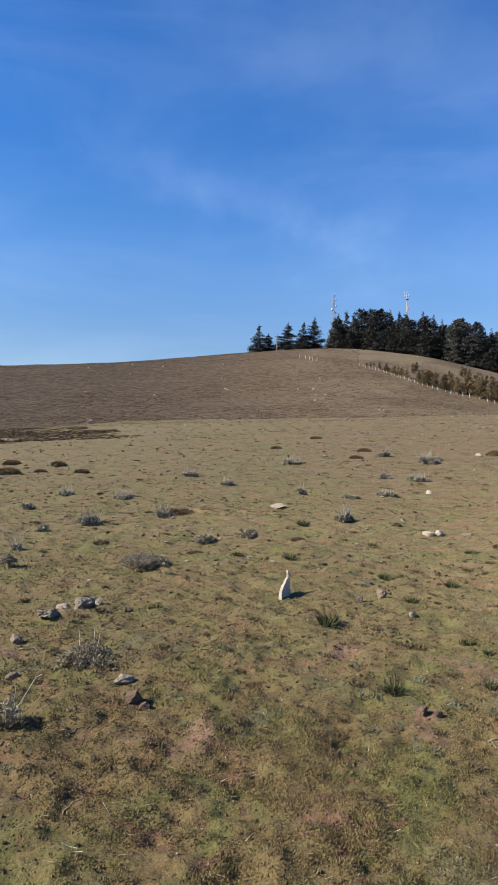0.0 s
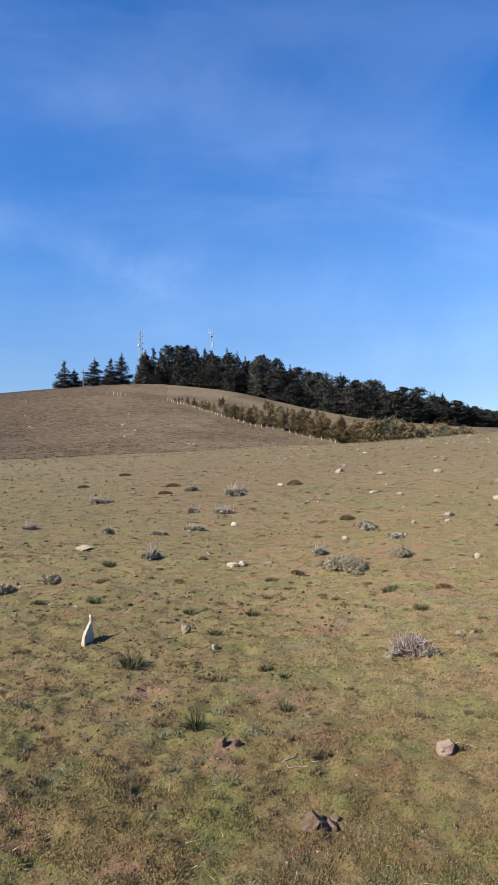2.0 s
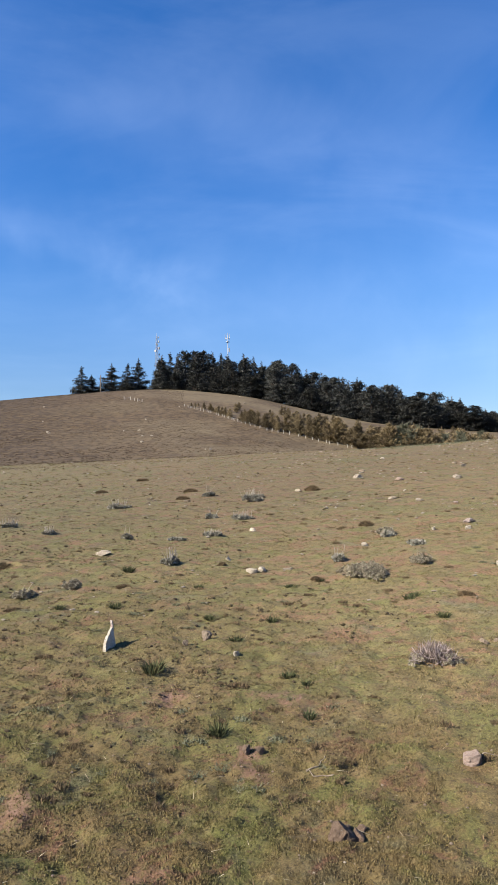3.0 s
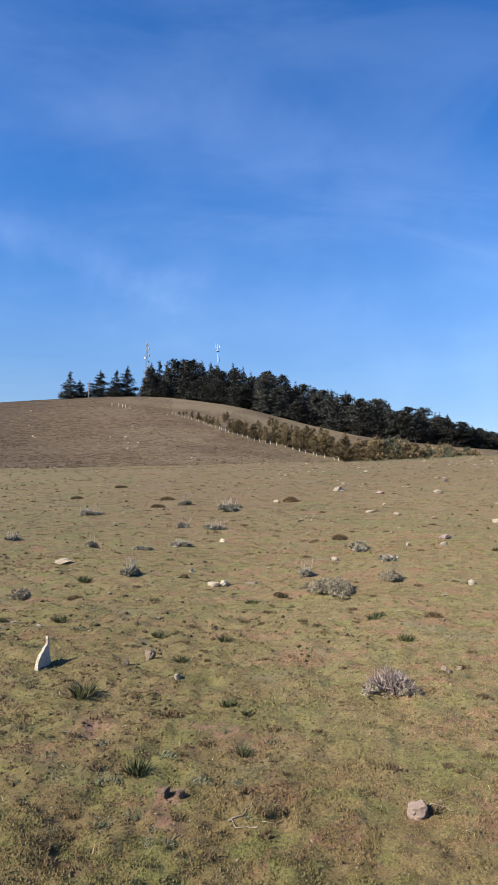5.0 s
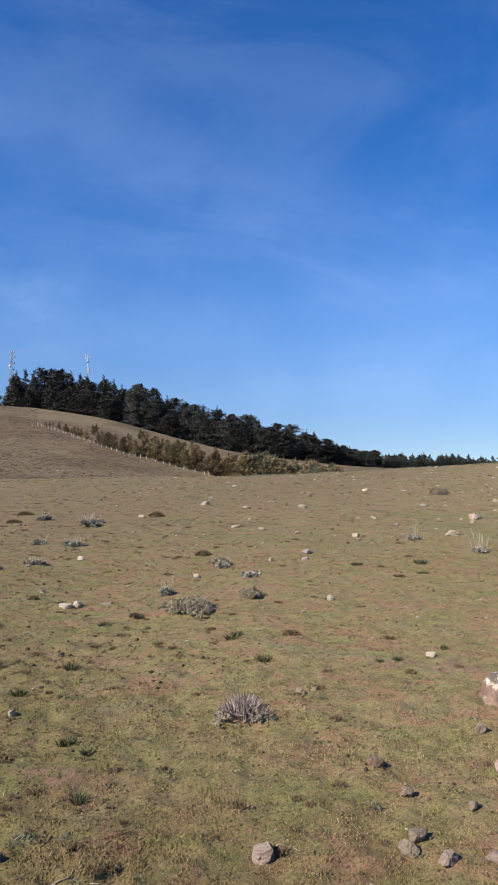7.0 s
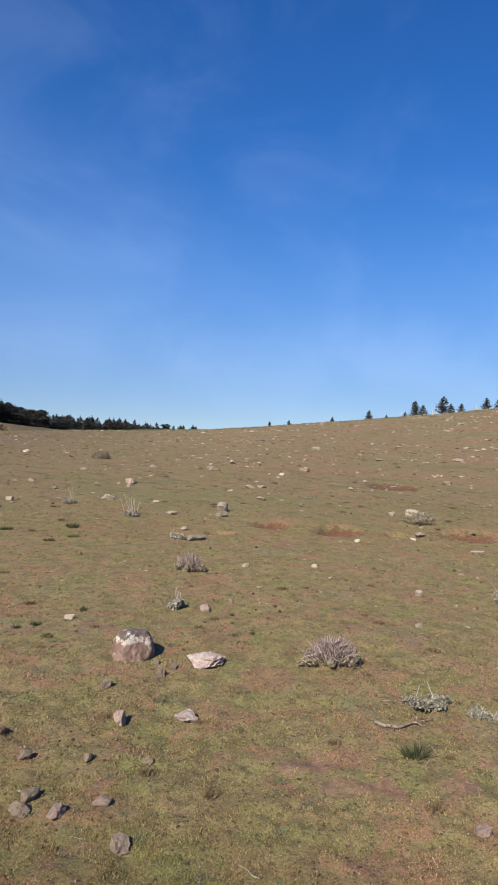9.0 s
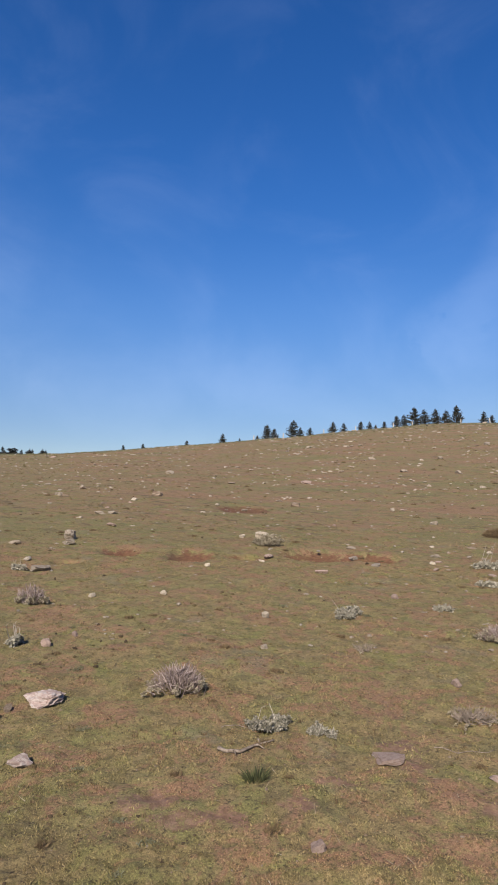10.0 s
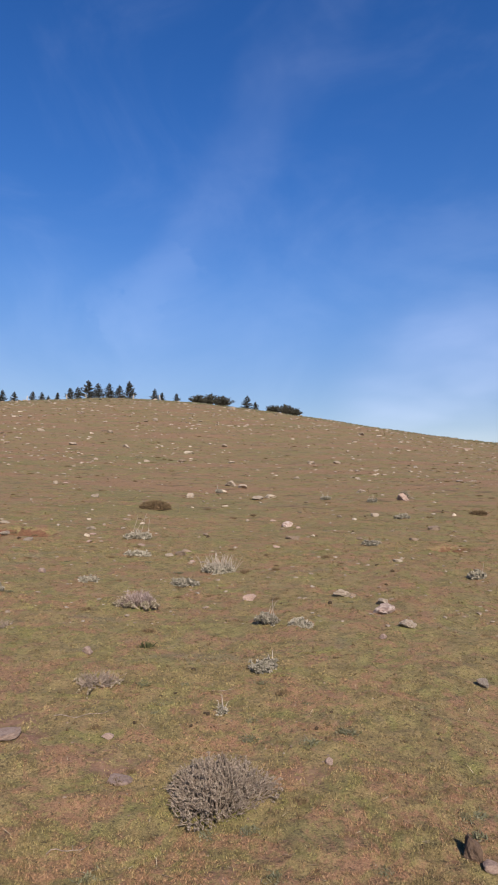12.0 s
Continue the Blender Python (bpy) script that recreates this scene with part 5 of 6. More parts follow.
# how high the wood's treetops stand over the eye, by bearing
TOPS = ((0, 2.5, 5.4, 7.5, 10.5, 15, 18, 20.3, 24.6, 28.4, 32.2, 34.9, 38, 43, 47.4), (9.9, 10.0, 10.6, 11.1, 11.1, 10.75, 10.0, 9.5, 8.3, 7.5, 6.2, 5.0, 4.7, 4.5, 4.15))


def cedar(b, r, share, seed, flat):
    x, y = at_bearing(b, r)
    top = EYE_Z + r * math.tan(radians(float(np.interp(b, TOPS[0], TOPS[1]))))
    base = float(height(x, y, 0.0))
    tall = max(5.0, (top - base) * share)
    pick = CEDARS[3 + seed % 3] if flat else CEDARS[seed % 3]
    tree("cedar", pick, x, y, tall, "dark blue-green cedar with tiered branches at the wood's edge" if r < 240 else "dark blue-green cedar in the hilltop wood", "cedar wood", seed, (0.80, 0.92, 1.02)[seed % 3] * float(np.clip(13.0 / tall, 1.0, 1.6)))


seed = 0
for b, share in ((0.55, 0.97), (1.35, 0.66), (3.0, 1.0), (4.3, 0.90), (5.2, 1.0), (7.15, 0.95)):
    cedar(b, 249 + 3 * (seed % 3), share, seed, False)
    seed += 1
rng = np.random.default_rng(77)
for row, (gap, deep) in enumerate(((1.5, 0.0), (1.3, 9.0), (1.25, 20.0), (1.4, 34.0), (1.6, 50.0))):
    b = 6.9 + 0.35 * row
    while b < 35.2:
        r = float(by_bearing(HILL_R, b)) + deep + rng.uniform(-2, 3)
        cedar(b + rng.uniform(-0.2, 0.2), r, rng.choice([0.62, 0.76, 0.90, 1.0]) * rng.uniform(0.96, 1.03) * (0.88 if row == 0 else 1.0), seed, rng.uniform() < (0.3 if b < 13 else 0.6))
        seed += 1
        b += gap * rng.uniform(0.8, 1.25) * (1.0 if b < 24 else 0.8)
# the wood thins out behind the near slope
b = 33.5
while b < 49.0:
    for deep in (0.0, 14.0, 30.0):
        r = float(by_bearing(HILL_R, b)) + deep
        cedar(b + rng.uniform(-0.2, 0.2), r, rng.uniform(0.6, 1.0), seed, rng.uniform() < 0.12)
        seed += 1
    b += 0.42 * rng.uniform(0.8, 1.25)

# ---- the fenced plantation below the wood ----
FENCE = [(29.6, 186.5), (35.5, 172.0), (39.4, 158.4), (43.9, 150.0), (49.0, 144.9), (53.6, 139.3), (57.5, 135.0), (66.0, 126.0), (78.0, 116.0)]
YOUNG = [fir_meshes(s, YOUNG_LEAF, 0.44, 84, 0.45, 0.95, 0.048) for s in (21, 22, 23)] + [fir_meshes(24, GREYGREEN_LEAF, 0.36, 56, 0.7, 0.7, 0.055)]
PLANT_TOP = ((8.8, 9.6, 13.8, 17, 20.9, 24.7, 28.4, 32.6, 34.5), (6.7, 6.95, 6.8, 6.5, 5.7, 5.0, 4.6, 3.95, 3.45))
fence_b = np.degrees(np.arctan2([p[0] - CX for p in FENCE], [p[1] - CY for p in FENCE]))
fence_r = np.hypot([p[0] - CX for p in FENCE], [p[1] - CY for p in FENCE])
rng = np.random.default_rng(31)
planted = 0
for step in range(3000):
    if planted >= 235:
        break
    b = 9.3 + 25.2 * rng.uniform() ** 0.85
    front = float(np.interp(b, fence_b, fence_r))
    r = front + 1.5 + (2.0 if rng.uniform() < 0.35 else 62.0) * rng.uniform() ** 0.9
    x, y = at_bearing(b, r)
    tall = rng.uniform(2.0, 6.2) * float(np.interp(b, (9, 11, 14, 20, 26, 40), (0.25, 0.40, 0.65, 1.0, 1.25, 1.3)))
    base = float(height(x, y, 0.0))
    if math.degrees(math.atan2(base + tall - EYE_Z, r)) > float(np.interp(b, PLANT_TOP[0], PLANT_TOP[1])) + 0.05:
        continue
    greyish = b > 26 and rng.uniform() < 0.5
    tree("young_conifer", YOUNG[3] if greyish else YOUNG[planted % 3], x, y, tall,
         "grey-green young conifer in the fenced plantation" if greyish else "olive-brown bushy young conifer in the fenced plantation", "plantation trees", planted, rng.uniform(0.75, 1.2))
    planted += 1


def post_mesh(tall, seed, wide=0.055):
    rng = np.random.default_rng(seed)
    s = np.linspace(-0.25, tall, 5)
    p = np.column_stack([rng.normal() * 0.05 * s, rng.normal() * 0.05 * s, s])
    return mesh_of("post", *tube(p, np.full(5, wide) * [1.1, 1.05, 1.0, 0.97, 0.9], 7), POST)


POSTS = [post_mesh(1.3, s, 0.07) for s in range(4)]


def fence(label, line, spacing, tall=1.0, wires=True):
    """Pale round posts along a line, with strands of wire between them."""
    line = np.array(line, float)
    cut = np.concatenate([[0], np.cumsum(np.hypot(*np.diff(line, axis=0).T))])
    s = np.arange(0.0, cut[-1], spacing)
    rng = np.random.default_rng(int(cut[-1]))
    s = s + rng.uniform(-0.25, 0.25, len(s)) * spacing * (s > 0)
    xs, ys = np.interp(s, cut, line[:, 0]), np.interp(s, cut, line[:, 1])
    zs = height(xs, ys)
    ob = new("fence")
    ob.location = (xs[0], ys[0], zs[0])
    tagged(ob, label, "fence")
    for i, (x, y, z) in enumerate(zip(xs, ys, zs)):
        one = part("post", POSTS[i % 4], ob)
        one.location = (x - xs[0], y - ys[0], z - zs[0])
        one.scale = (1, 1, tall * rng.uniform(0.85, 1.15))
        one.rotation_euler = (rng.normal() * 0.04, rng.normal() * 0.04, rng.uniform(0, 6))
    for up in (0.45, 0.95) if wires else ():
        p = np.column_stack([xs - xs[0], ys - ys[0], zs - zs[0] + up * tall])
        part("wire", mesh_of("wire", *tube(p, np.full(len(p), 0.006), 3), STEEL), ob, "thin galvanised wire")
    return ob


fence("pale wooden post and wire fence below the plantation", FENCE[:7], 1.7, 0.55)
fence("short row of pale fence posts on the hill", [(14.4, 203.0), (16.1, 201.2), (18.6, 194.5), (19.6, 193.0)], 2.6, 0.75)

# ---- the ridge to the south-east: its fence, young firs and bushes ----
RIDGE_TREES = ((63.4, 5.72), (67.1, 6.54), (67.7, 6.2), (69.3, 6.92), (69.9, 6.3), (70.7, 6.31), (72.6, 6.77), (73.5, 6.67), (74.9, 6.79), (75.6, 6.75), (76.8, 6.77), (77.8, 7.22), (78.4, 7.3),
               (79.2, 7.9), (80.0, 7.69), (80.9, 7.71), (81.7, 7.6), (82.5, 7.95), (84.6, 7.4), (85.2, 7.11), (86.4, 7.07), (92.3, 7.02), (93.0, 6.5))
RIDGE_LOW = ((55.2, 4.6), (56.8, 4.75), (60.4, 5.1), (64.8, 5.35), (66.3, 5.6), (76.1, 6.5))
FIRS = [fir_meshes(s, RIDGE_LEAF, 0.46, 19, 0.40, 0.92, 0.080, 16) for s in (41, 42, 43)]
BUSHY = [bush_meshes(s, RIDGE_LEAF) for s in (44, 45)]


def ridge_tree(i, b, top, kind):
    r = float(by_bearing(CREST_R, b)) + 2.5
    x, y = at_bearing(b, r)
    tall = EYE_Z + r * math.tan(radians(top)) - float(height(x, y, 0.0))
    if kind == "bush":
        tree("round_bush", BUSHY[i % 2], x, y, max(tall, 0.8), "dark spreading bush on the ridge line", "ridge bushes", i, (1.15, 0.9, 1.05)[i % 3])
    else:
        tree("young_fir", FIRS[i % 3], x, y, max(tall, 0.5), "slim dark young fir on the ridge line" if tall > 1 else "knee-high sapling fir on the ridge line", "ridge firs", i)


for i, (b, top) in enumerate(RIDGE_TREES):
    ridge_tree(i, b, top, "fir")
for i, (b, top) in enumerate(RIDGE_LOW):
    ridge_tree(i + 1, b, top, "fir")
for i, (b, top) in enumerate(((88.2, 6.95), (89.2, 7.05), (90.2, 6.9), (94.6, 6.2), (95.6, 6.28), (96.3, 6.0))):
    ridge_tree(i, b, top, "bush")
fence("weathered post and wire fence along the ridge", [at_bearing(b, float(by_bearing(CREST_R, b)) - 0.5) for b in (66, 70, 74, 78, 82, 86)], 5.2, 0.55)


# ---- masts on the hilltop ----
def lattice_mast(b, r, top, label):
    x, y = at_bearing(b, r)
    z0 = float(height(x, y, 0.0))
    tall = EYE_Z + r * math.tan(radians(top)) - z0
    ob = thing("radio_mast", x, y, label, "mast", "", 0.2, 0.3, z=z0)
    half = lambda z: 0.60 * (1 - z / tall) + 0.20
    bays = 14
    for k in range(4):
        sx, sy = ((1, 1), (-1, 1), (-1, -1), (1, -1))[k]
        part("leg", mesh_of("leg", *tube([(sx * half(z), sy * half(z), z) for z in (0, tall / 2, tall)], [0.055, 0.045, 0.035], 4), MAST_WHITE), ob)
    for i in range(bays):
        z, z2 = tall * i / bays, tall * (i + 1) / bays
        a, c = half(z), half(z2)
        ring = [((-a, -a, z), (c, -c, z2)), ((a, -a, z), (c, c, z2)), ((a, a, z), (-c, c, z2)), ((-a, a, z), (-c, -c, z2)), ((-c, -c, z2), (c, -c, z2)), ((c, -c, z2), (c, c, z2)), ((c, c, z2), (-c, c, z2)), ((-c, c, z2), (-c, -c, z2))]
        part("bracing", mesh_of("bracing", *joined([tube([p, q], [0.032, 0.032], 3) for p, q in ring]), MAST_RED if i % 4 == 2 else MAST_WHITE), ob)
    for z, a, s in ((0.98, 0.3, 0.5), (0.90, 0.2, 0.75), (0.84, 1.9, 0.6), (0.78, 0.1, 0.85), (0.72, 2.6, 0.7), (0.66, 0.4, 0.6)):
        zz = tall * z
        p = np.array([math.cos(a) * (half(zz) + 0.45), -math.sin(a) * (half(zz) + 0.45), zz])
        w = np.array([math.cos(a), -math.sin(a), 0])
        dish = part("dish_antenna", mesh_of("dish_antenna", *tube([p - w * 0.15, p, p + w * 0.3], [0.2 * s, 0.7 * s, s * 0.62], 14), MAST_WHITE), ob, "white drum-shaped dish antenna")
        part("bracket", mesh_of("bracket", *tube([p - w * 0.1, p - w * 0.5], [0.06, 0.06], 5), STEEL), dish, "grey steel bracket")
    part("lightning_rod", mesh_of("lightning_rod", *tube([(0, 0, tall - 0.3), (0, 0, tall + 1.2)], [0.05, 0.03], 5), STEEL), ob)


def pole_mast(b, r, top, label):
    x, y = at_bearing(b, r)
    z0 = float(height(x, y, 0.0))
    tall = EYE_Z + r * math.tan(radians(top)) - z0
    ob = thing("phone_mast", x, y, label, "mast", "", 0.2, 0.0, z=z0)
    part("pole", mesh_of("pole", *tube([(0, 0, 0), (0, 0, tall * 0.6), (0, 0, tall - 0.6)], [0.22, 0.16, 0.11], 10), STEEL), ob)
    for k in range(3):
        a = 0.4 + k * 2.094
        c, s = math.cos(a), math.sin(a)
        part("arm", mesh_of("arm", *tube([(0, 0, tall - 2.0), (0.95 * c, 0.95 * s, tall - 1.8)], [0.07, 0.07], 5), STEEL), ob)
        panel = part("panel_antenna", mesh_of("panel_antenna", *tube([(c, s, tall - 2.4), (c, s, tall - 1.2), (c, s, tall)], [0.085, 0.09, 0.085], 6), MAST_WHITE), ob, "white upright panel antenna")
        part("bracket", mesh_of("bracket", *tube([(c, s, tall - 1.0), (c * 0.8, s * 0.8, tall - 1.9)], [0.05, 0.05], 5), STEEL), panel, "grey steel bracket")
    part("platform", mesh_of("platform", *tube([(0, 0, tall - 3.4), (0, 0, tall - 3.25)], [0.75, 0.75], 12), STEEL), ob)
    part("lower_antenna", mesh_of("lower_antenna", *tube([(0.55, -0.3, tall - 7.4), (0.55, -0.3, tall - 5.8)], [0.24, 0.24], 8), MAST_WHITE), ob)


lattice_mast(6.72, 268.0, 12.3, "tall red and white lattice mast hung with dish antennas")
pole_mast(12.68, 268.0, 12.48, "grey steel phone mast with white panel antennas")


def wooden_pole(b, r, tall):
    x, y = at_bearing(b, r)
    ob = thing("wooden_pole", x, y, "bare weathered wooden pole beside the cedars", "pole")
    part("shaft", mesh_of("shaft", *tube([(0, 0, -0.4), (0.05, 0, tall / 2), (0.1, 0, tall)], [0.17, 0.14, 0.11], 8), WOOD), ob)


wooden_pole(2.05, 243.0, 6.0)


# ---- what nobody could count: blades, straw, pebbles, far scrub ----
def sector(rng, n, b0, b1, r0, r1, thin=0.0):
    """Points over a sector of the slope, thinning out with distance."""
    u = rng.uniform(0, 1, n)
    b = np.radians(rng.uniform(b0, b1, n))
    r = (r0**-thin + u * (r1**-thin - r0**-thin)) ** (-1 / thin) if thin else np.exp(math.log(r0) + u * math.log(r1 / r0))
    return CX + r * np.sin(b), CY + r * np.cos(b), r


def blades(rng, n, r0, r1, tall, wide, b0=-27, b1=118, spread=0.0, thin=0.0):
    x, y, r = sector(rng, n, b0, b1, r0, r1, thin)
    clump = 0.9 * value_noise(x / 0.07, y / 0.07, 6) + 0.5 * value_noise(x / 0.025, y / 0.025, 8) + 0.6 * value_noise(x / 0.35, y / 0.35, 9)
    keep = (clump + spread > rng.uniform(-0.9, 0.5, n)) & (bare_earth(x, y) < np.where(r > 7.0, rng.uniform(0.1, 0.45, n), rng.uniform(0.35, 1.4, n)))
    x, y, r, clump = x[keep], y[keep], r[keep], clump[keep]
    n = len(x)
    z = height(x, y) - 0.001
    a = rng.uniform(0, 6.283, n)
    h = tall * rng.uniform(0.35, 1.0, n) * (0.75 + 0.35 * np.clip(clump, -1, 1)) * (0.8 + 0.05 * np.minimum(r, 12))
    w = wide * rng.uniform(0.5, 1.2, n) * (0.55 + 0.13 * np.minimum(r, 12))
    lean = h * rng.uniform(0.1, 1.2, n)
    t = rng.uniform(0, 6.283, n)
    foot = np.stack([x, y, z], 1)
    side = np.stack([np.cos(a), np.sin(a), np.zeros(n)], 1) * w[:, None]
    tip = foot + np.stack([np.cos(t) * lean, np.sin(t) * lean, h], 1)
    return np.stack([foot - side, foot + side, tip], 1)


rng = np.random.default_rng(12)
SWARD = [blades(rng, 900000, 1.7, 11.0, 0.0125, 0.0036, spread=0.15, thin=0.6), blades(np.random.default_rng(45), 420000, 9.0, 34.0, 0.0120, 0.0040, spread=0.1),
         blades(np.random.default_rng(41), 60000, 0.9, 9.0, 0.0140, 0.0085, 118, 333), blades(np.random.default_rng(42), 40000, 0.25, 1.75, 0.0140, 0.0052, -46, 314)]
tagged(new("turf_blades", triangles("turf_blades", np.concatenate(SWARD), BLADE)), "short grazed blades of moss and grass", "grass", kind="stuff")


def straw(rng, n):
    x, y, r = sector(rng, n, -46, 130, 1.8, 14.0)
    a, ln = rng.uniform(0, 6.283, n), rng.uniform(0.008, 0.035, n)
    c = np.stack([x, y, height(x, y) + 0.012], 1)
    d = np.stack([np.cos(a), np.sin(a), rng.normal(size=n) * 0.25], 1) * ln[:, None]
    s = np.stack([-np.sin(a), np.cos(a), np.zeros(n)], 1) * rng.uniform(0.001, 0.0024, n)[:, None]
    return np.stack([c - d - s, c + d, c - d + s], 1)


tagged(new("straw_litter", triangles("straw_litter", straw(rng, 1500), LITTER)), "scattered bits of dry straw on the turf", "litter", kind="stuff")


def ball_points():
    bm = bmesh.new()
    bmesh.ops.create_icosphere(bm, subdivisions=1, radius=1.0)
    v, f = np.array([p.co for p in bm.verts]), [[q.index for q in p.verts] for p in bm.faces]
    bm.free()
    return v, np.array(f)


BALL_V, BALL_F = ball_points()


GRAIN_V = np.array([(1, 0, 0), (-1, 0, 0), (0, 1, 0), (0, -1, 0), (0, 0, 1), (0, 0, -1)], float)
GRAIN_F = np.array([(0, 2, 4), (2, 1, 4), (1, 3, 4), (3, 0, 4), (2, 0, 5), (1, 2, 5), (3, 1, 5), (0, 3, 5)])


def crumbs(rng, x, y, size, grain=False, flat=1.0):
    """Small worn stones, half sunk; or coarser grains."""
    ball_v, ball_f = (GRAIN_V, GRAIN_F) if grain else (BALL_V, BALL_F)
    n, k = len(x), len(ball_v)
    a = rng.uniform(0, 6.283, n)
    v = ball_v[None] * rng.uniform(0.65, 1.25, (n, k, 1)) * np.stack([size, size * rng.uniform(0.5, 1.0, n), flat * size * rng.uniform(0.45, 0.9, n)], 1)[:, None]
    c, s = np.cos(a)[:, None], np.sin(a)[:, None]
    v = np.stack([v[..., 0] * c - v[..., 1] * s, v[..., 0] * s + v[..., 1] * c, v[..., 2]], -1)
    v += np.stack([x, y, height(x, y) + size * 0.12], 1)[:, None]
    return v.reshape(-1, 3), (ball_f[None] + np.arange(n)[:, None, None] * k).reshape(-1, 3).tolist()


x, y, r = sector(rng, 1500, -46, 130, 2.0, 30.0)
tagged(new("pebbles", mesh_of("pebbles", *crumbs(rng, x, y, rng.uniform(0.004, 0.012, len(x)) * (0.6 + 0.05 * r)), STONE["grey"])), "small pebbles and crumbs of earth", "pebbles", kind="stuff")


# small stones, thickest on the upper slope
x, y, r = sector(rng, 5600, -22, 119, 6.0, 105.0)
b = np.degrees(np.arctan2(x - CX, y - CY))
keep = (value_noise(x / 4.0, y / 4.0, 21) > rng.uniform(-0.7, 0.9, len(x)) - 0.004 * b) & (r < 0.98 * by_bearing(CREST_R, b))
tagged(new("small_stones", mesh_of("small_stones", *crumbs(rng, x[keep], y[keep], (0.008 + 0.026 * rng.uniform(0, 1, keep.sum()) ** 2) * (0.5 + 0.075 * r[keep]), flat=0.6), STONE["pale"])), "small pale stones strewn through the turf", "stones", kind="stuff")


x, y, r = sector(np.random.default_rng(47), 4600, 14, 119, 22.0, 108.0)
b = np.degrees(np.arctan2(x - CX, y - CY))
rng_crest = np.random.default_rng(48)
keep = (value_noise(x / 5.0, y / 5.0, 51) + 0.5 * value_noise(x / 1.5, y / 1.5, 52) > rng_crest.uniform(-0.3, 1.1, len(x)) - 0.007 * r) & (r < 0.99 * by_bearing(CREST_R, b))
tagged(new("crest_stones", mesh_of("crest_stones", *crumbs(rng_crest, x[keep], y[keep], (0.010 + 0.034 * rng_crest.uniform(0, 1, keep.sum()) ** 2) * (0.6 + 0.088 * r[keep]) * np.clip(b[keep] / 70.0, 0.6, 1.0), flat=0.6), STONE["pale"])), "pale weathered stones strewn thickly below the crest", "stones", kind="stuff")


def low_sprigs(rng, x, y, size, per, mat, name, label, up=0.9, wide=0.16):
    """Ankle-high clumps of heath, each a spray of short leaves."""
    n = len(x)
    c = np.repeat(np.stack([x, y, height(x, y)], 1), per, 0)
    s = np.repeat(size, per)[:, None]
    base = c + rng.normal(size=(n * per, 3)) * s * [0.40, 0.40, 0.0]
    a = rng.uniform(0, 6.283, n * per)
    side = np.stack([np.cos(a), np.sin(a), np.zeros(n * per)], 1) * s * wide
    tip = base + np.concatenate([rng.normal(size=(n * per, 2)) * s * 0.25, rng.uniform(0.3 * up, up, (n * per, 1)) * s], 1)
    return tagged(new(name, triangles(name, np.stack([base - side, base + side, tip], 1), mat)), label, "scrub", kind="stuff")


# brown scrub over the far hill, thicker to the left
b = rng.uniform(-25, 24, 84000)
r = rng.uniform(50, 252, 84000)
x, y = CX + r * np.sin(np.radians(b)), CY + r * np.cos(np.radians(b))
front = np.interp(b, fence_b, fence_r, left=999.0)
keep = (value_noise(x / 9, y / 9, 11) > rng.uniform(-1.2, 1.0, len(x)) + 0.03 * b) & (r < front - 2)
low_sprigs(rng, x[keep], y[keep], rng.uniform(0.09, 0.28, keep.sum()) * np.clip((r[keep] - 45) / 70, 0.25, 1), 6, HEATH_LEAF, "hill_scrub", "dry brown heath scrub over the far hill", 0.6, 0.3)
# tongues of dark heath that reach down into the meadow
b, r = rng.uniform(-30, -6, 34000), rng.uniform(30, 100, 34000)
x, y = CX + r * np.sin(np.radians(b)), CY + r * np.cos(np.radians(b))
ragged = value_noise(x / 5.0, y / 5.0, 61) + 0.6 * value_noise(x / 1.6, y / 1.6, 63)
keep = (r > 31.5 + 3.0 * ragged) & (r < 36.5 + 3.6 * (-11.0 - b) + 5.0 * ragged) & (ragged > rng.uniform(-0.9, 0.9, len(x)))
low_sprigs(rng, x[keep], y[keep], rng.uniform(0.10, 0.26, keep.sum()), 10, HEATH_LEAF, "meadow_scrub", "dark brown heath scrub in strips on the meadow", 0.32, 0.26)
# low tussocks of turf over the whole near slope
x, y, r = sector(rng, 26000, -26, 119, 3.5, 100.0)
b = np.degrees(np.arctan2(x - CX, y - CY))
keep = (value_noise(x / 1.7, y / 1.7, 25) + 0.5 * value_noise(x / 0.5, y / 0.5, 26) > rng.uniform(-0.9, 0.7, len(x))) & (r < by_bearing(CREST_R, b)) & (bare_earth(x, y) < 0.25)
low_sprigs(rng, x[keep], y[keep], 0.012 + 0.0026 * r[keep], 6, TUSSOCK, "turf_tussocks", "low tussocks of dry turf", 0.45, 0.3)
# dry grass that frays the crest
b = rng.uniform(24, 118, 7000)
r = by_bearing(CREST_R, b) * rng.uniform(0.86, 1.0, 7000)
x, y = CX + r * np.sin(np.radians(b)), CY + r * np.cos(np.radians(b))
keep = value_noise(x / 4.0, y / 4.0, 71) > rng.uniform(-1.1, 0.8, len(x))
low_sprigs(rng, x[keep], y[keep], rng.uniform(0.10, 0.26, keep.sum()), 9, HERB, "crest_grass", "dry grey-green grass fraying the crest of the slope", 0.9, 0.10)
# knobbly brown hummocks on the near slope
x, y, r = sector(rng, 1300, -46, 130, 2.6, 45.0)
keep = value_noise(x / 3.0, y / 3.0, 15) > rng.uniform(-0.9, 0.9, len(x))
low_sprigs(rng, x[keep], y[keep], rng.uniform(0.03, 0.06, keep.sum()) * (0.7 + 0.05 * r[keep]), 130, BROWN_LEAF, "herb_hummocks", "knobbly brown hummocks of herb in the turf", 0.5, 0.075)
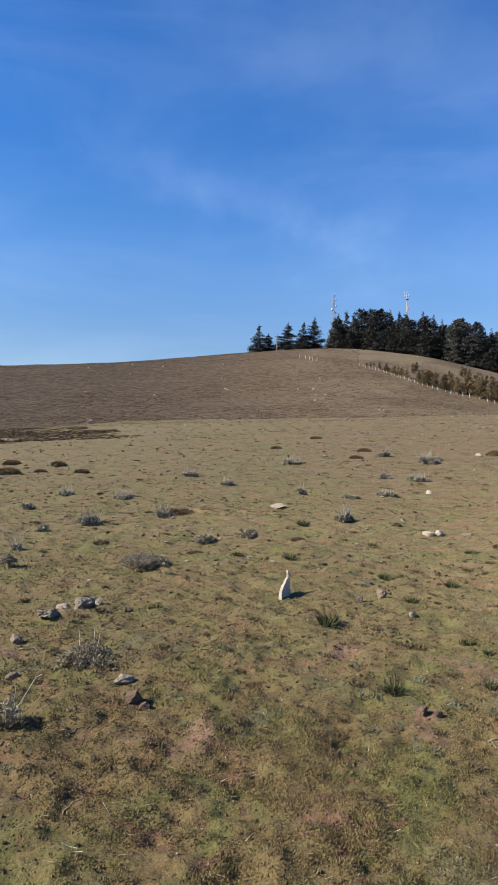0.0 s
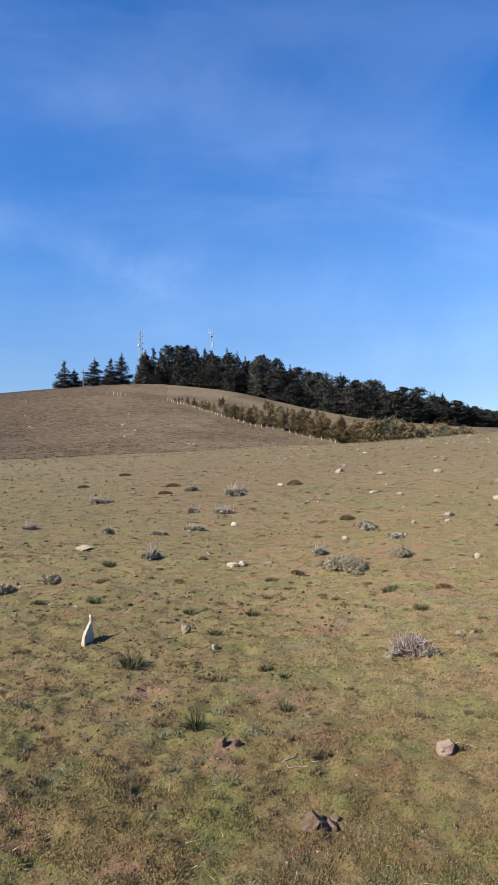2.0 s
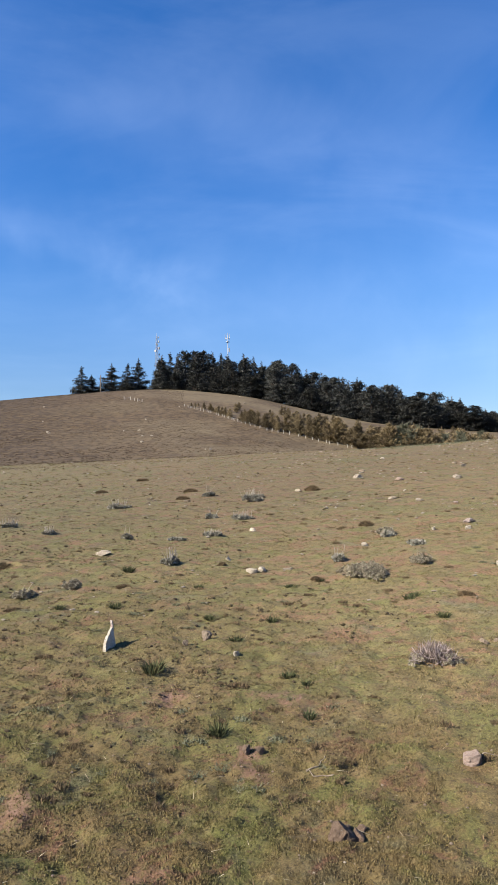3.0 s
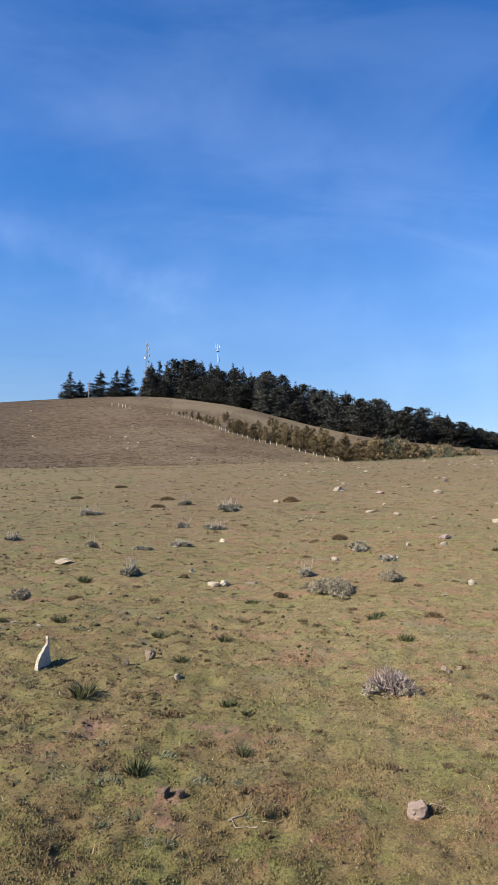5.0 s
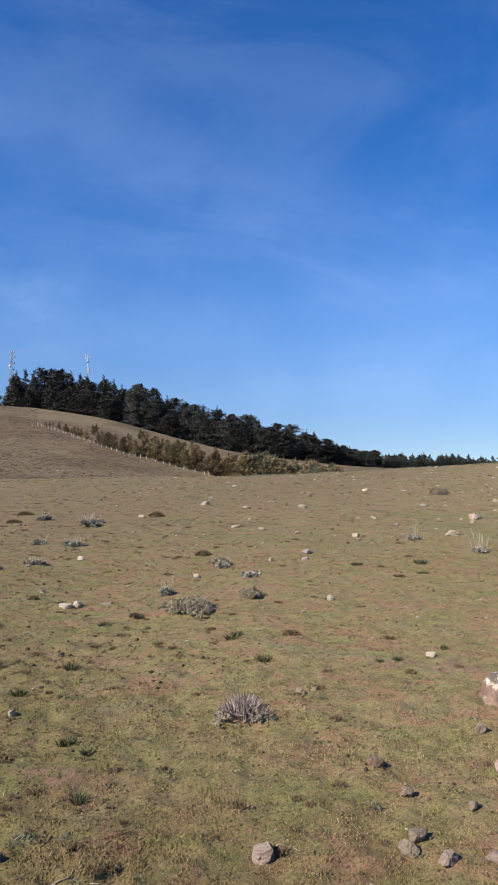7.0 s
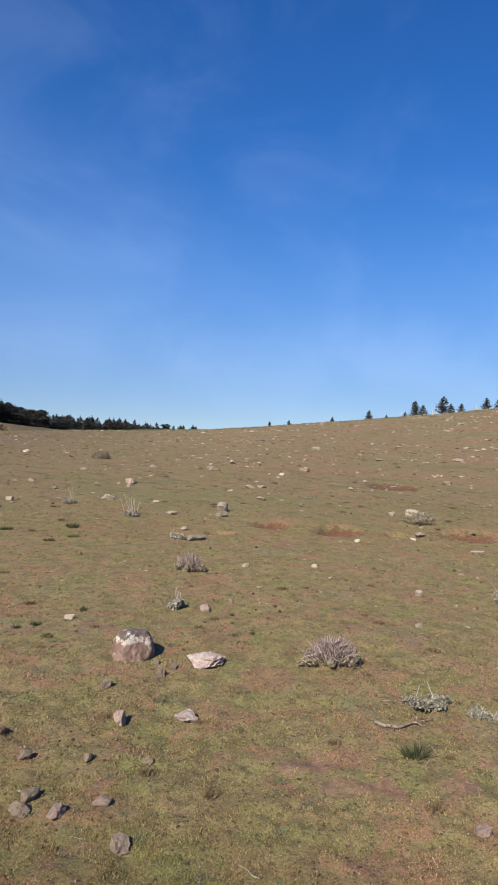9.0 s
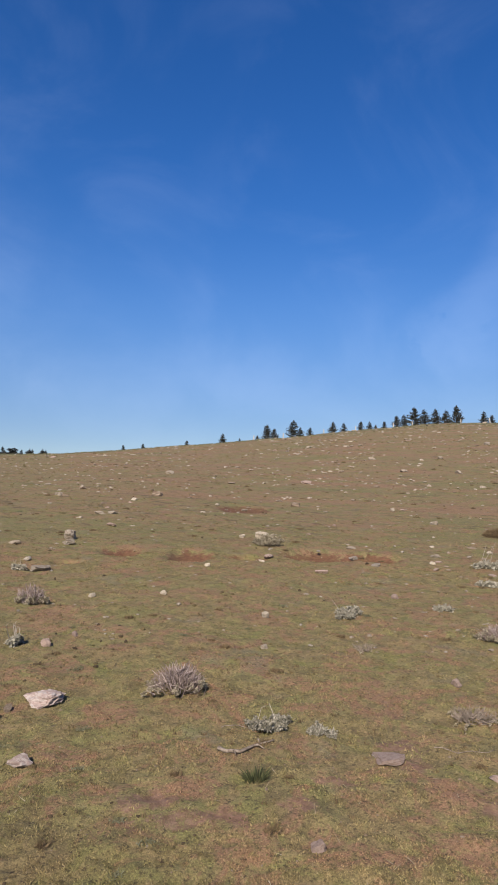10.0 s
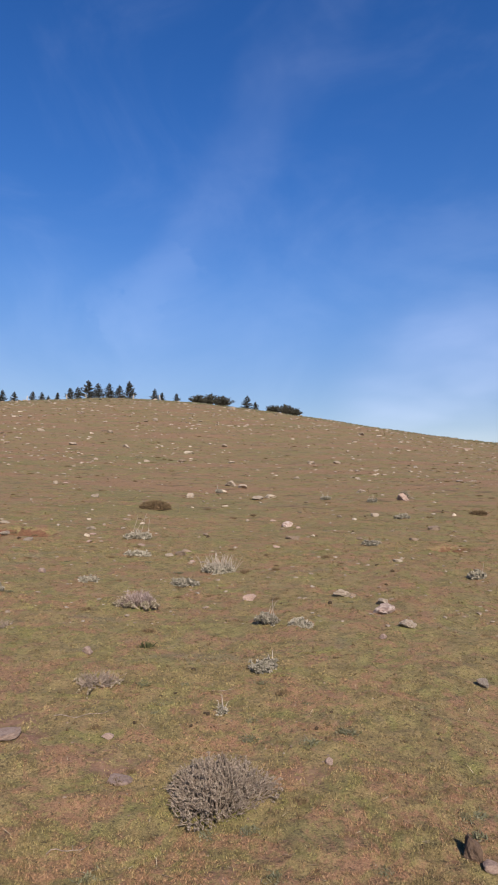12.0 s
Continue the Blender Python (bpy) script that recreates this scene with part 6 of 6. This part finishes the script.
# soft grey-green rosettes lying in the turf
x, y, r = sector(rng, 900, -46, 130, 1.9, 30.0)
keep = value_noise(x / 1.2, y / 1.2, 31) > rng.uniform(-0.4, 0.9, len(x))
low_sprigs(rng, x[keep], y[keep], rng.uniform(0.03, 0.075, keep.sum()) * (0.8 + 0.03 * r[keep]), 90, HERB, "green_rosettes", "soft grey-green rosettes of herb in the turf", 0.28, 0.07)
# moss and earth crumbs that roughen the near turf
x, y, r = sector(rng, 85000, -46, 130, 1.7, 16.0)
keep = value_noise(x / 0.3, y / 0.3, 33) + 0.6 * value_noise(x / 1.6, y / 1.6, 34) + np.clip((1.5 - x) / 3, -0.4, 0.3) > rng.uniform(-0.2, 1.0, len(x))
round_x, round_y, round_r = sector(np.random.default_rng(43), 16000, 130, 314, 0.5, 12.0)
under_x, under_y, under_r = sector(np.random.default_rng(44), 3500, -46, 130, 0.4, 1.7)
x, y, r = np.concatenate([x[keep], round_x, under_x]), np.concatenate([y[keep], round_y, under_y]), np.concatenate([r[keep], round_r, under_r])
tagged(new("moss_crumbs", mesh_of("moss_crumbs", *crumbs(rng, x, y, rng.uniform(0.003, 0.011, len(x)) * (0.7 + 0.06 * r), True), MOSS)), "dark crumbs of moss and earth in the turf", "moss", kind="stuff")
# dark clods and moss humps that stand up from the hollow
x, y, r = sector(rng, 15000, -30, 118, 2.0, 40.0)
keep = value_noise(x / 0.9, y / 0.9, 35) + np.clip((2.4 - x) / 3.0, -0.55, 0.25) > rng.uniform(-0.15, 0.95, len(x))
x, y, r = x[keep], y[keep], r[keep]
tagged(new("earth_clods", mesh_of("earth_clods", *crumbs(rng, x, y, (0.006 + 0.020 * rng.uniform(0, 1, len(x)) ** 2) * (0.7 + 0.075 * r) * np.clip(r / 6.0, 0.4, 1.0)), CLOD_EARTH)), "dark clods of earth and moss in the turf", "earth", kind="stuff")
# sprigs of herb on the near slope
x, y, r = sector(rng, 14000, -46, 130, 1.9, 70.0)
keep = value_noise(x / 2.5, y / 2.5, 12) > rng.uniform(-0.8, 0.9, len(x))
low_sprigs(rng, x[keep], y[keep], rng.uniform(0.010, 0.030, keep.sum()) * (0.6 + 0.06 * r[keep]), 12, BROWN_LEAF, "herb_sprigs", "small brown herb sprigs in the turf")

# ---- loose stones strewn over the slope, thickest towards the ridge ----
rng = np.random.default_rng(8)
laid = 0
for step in range(4000):
    if laid >= 250:
        break
    b = rng.uniform(18, 116)
    r = 9.0 * (95 / 9.0) ** rng.uniform()
    x, y = at_bearing(b, r)
    if value_noise(np.array([x / 6.0]), np.array([y / 6.0]), 14)[0] < rng.uniform(-0.6, 0.7) or r > float(by_bearing(CREST_R, b)) * 0.97:
        continue
    w = (0.06 + 0.10 * rng.uniform() ** 2) * (0.9 + 0.046 * r) * (1.6 if rng.uniform() < 0.14 else 1.0)
    tone = ("pale", "pale", "grey", "white", "pink")[rng.integers(0, 5)]
    stone(int(1000 + laid), float(x), float(y), float(w), float(w * rng.uniform(0.20, 0.36)), tone, SAY[tone], group="loose stones on the slope")
    laid += 1
# scattered stones on the far hill
for step in range(26):
    b, r = rng.uniform(-18, 14), rng.uniform(110, 225)
    x, y = at_bearing(b, r)
    stone(int(1400 + step), float(x), float(y), float(rng.uniform(0.4, 0.9)), float(rng.uniform(0.2, 0.4)), "white", "white stone showing among the heath", group="stones on the far hill")
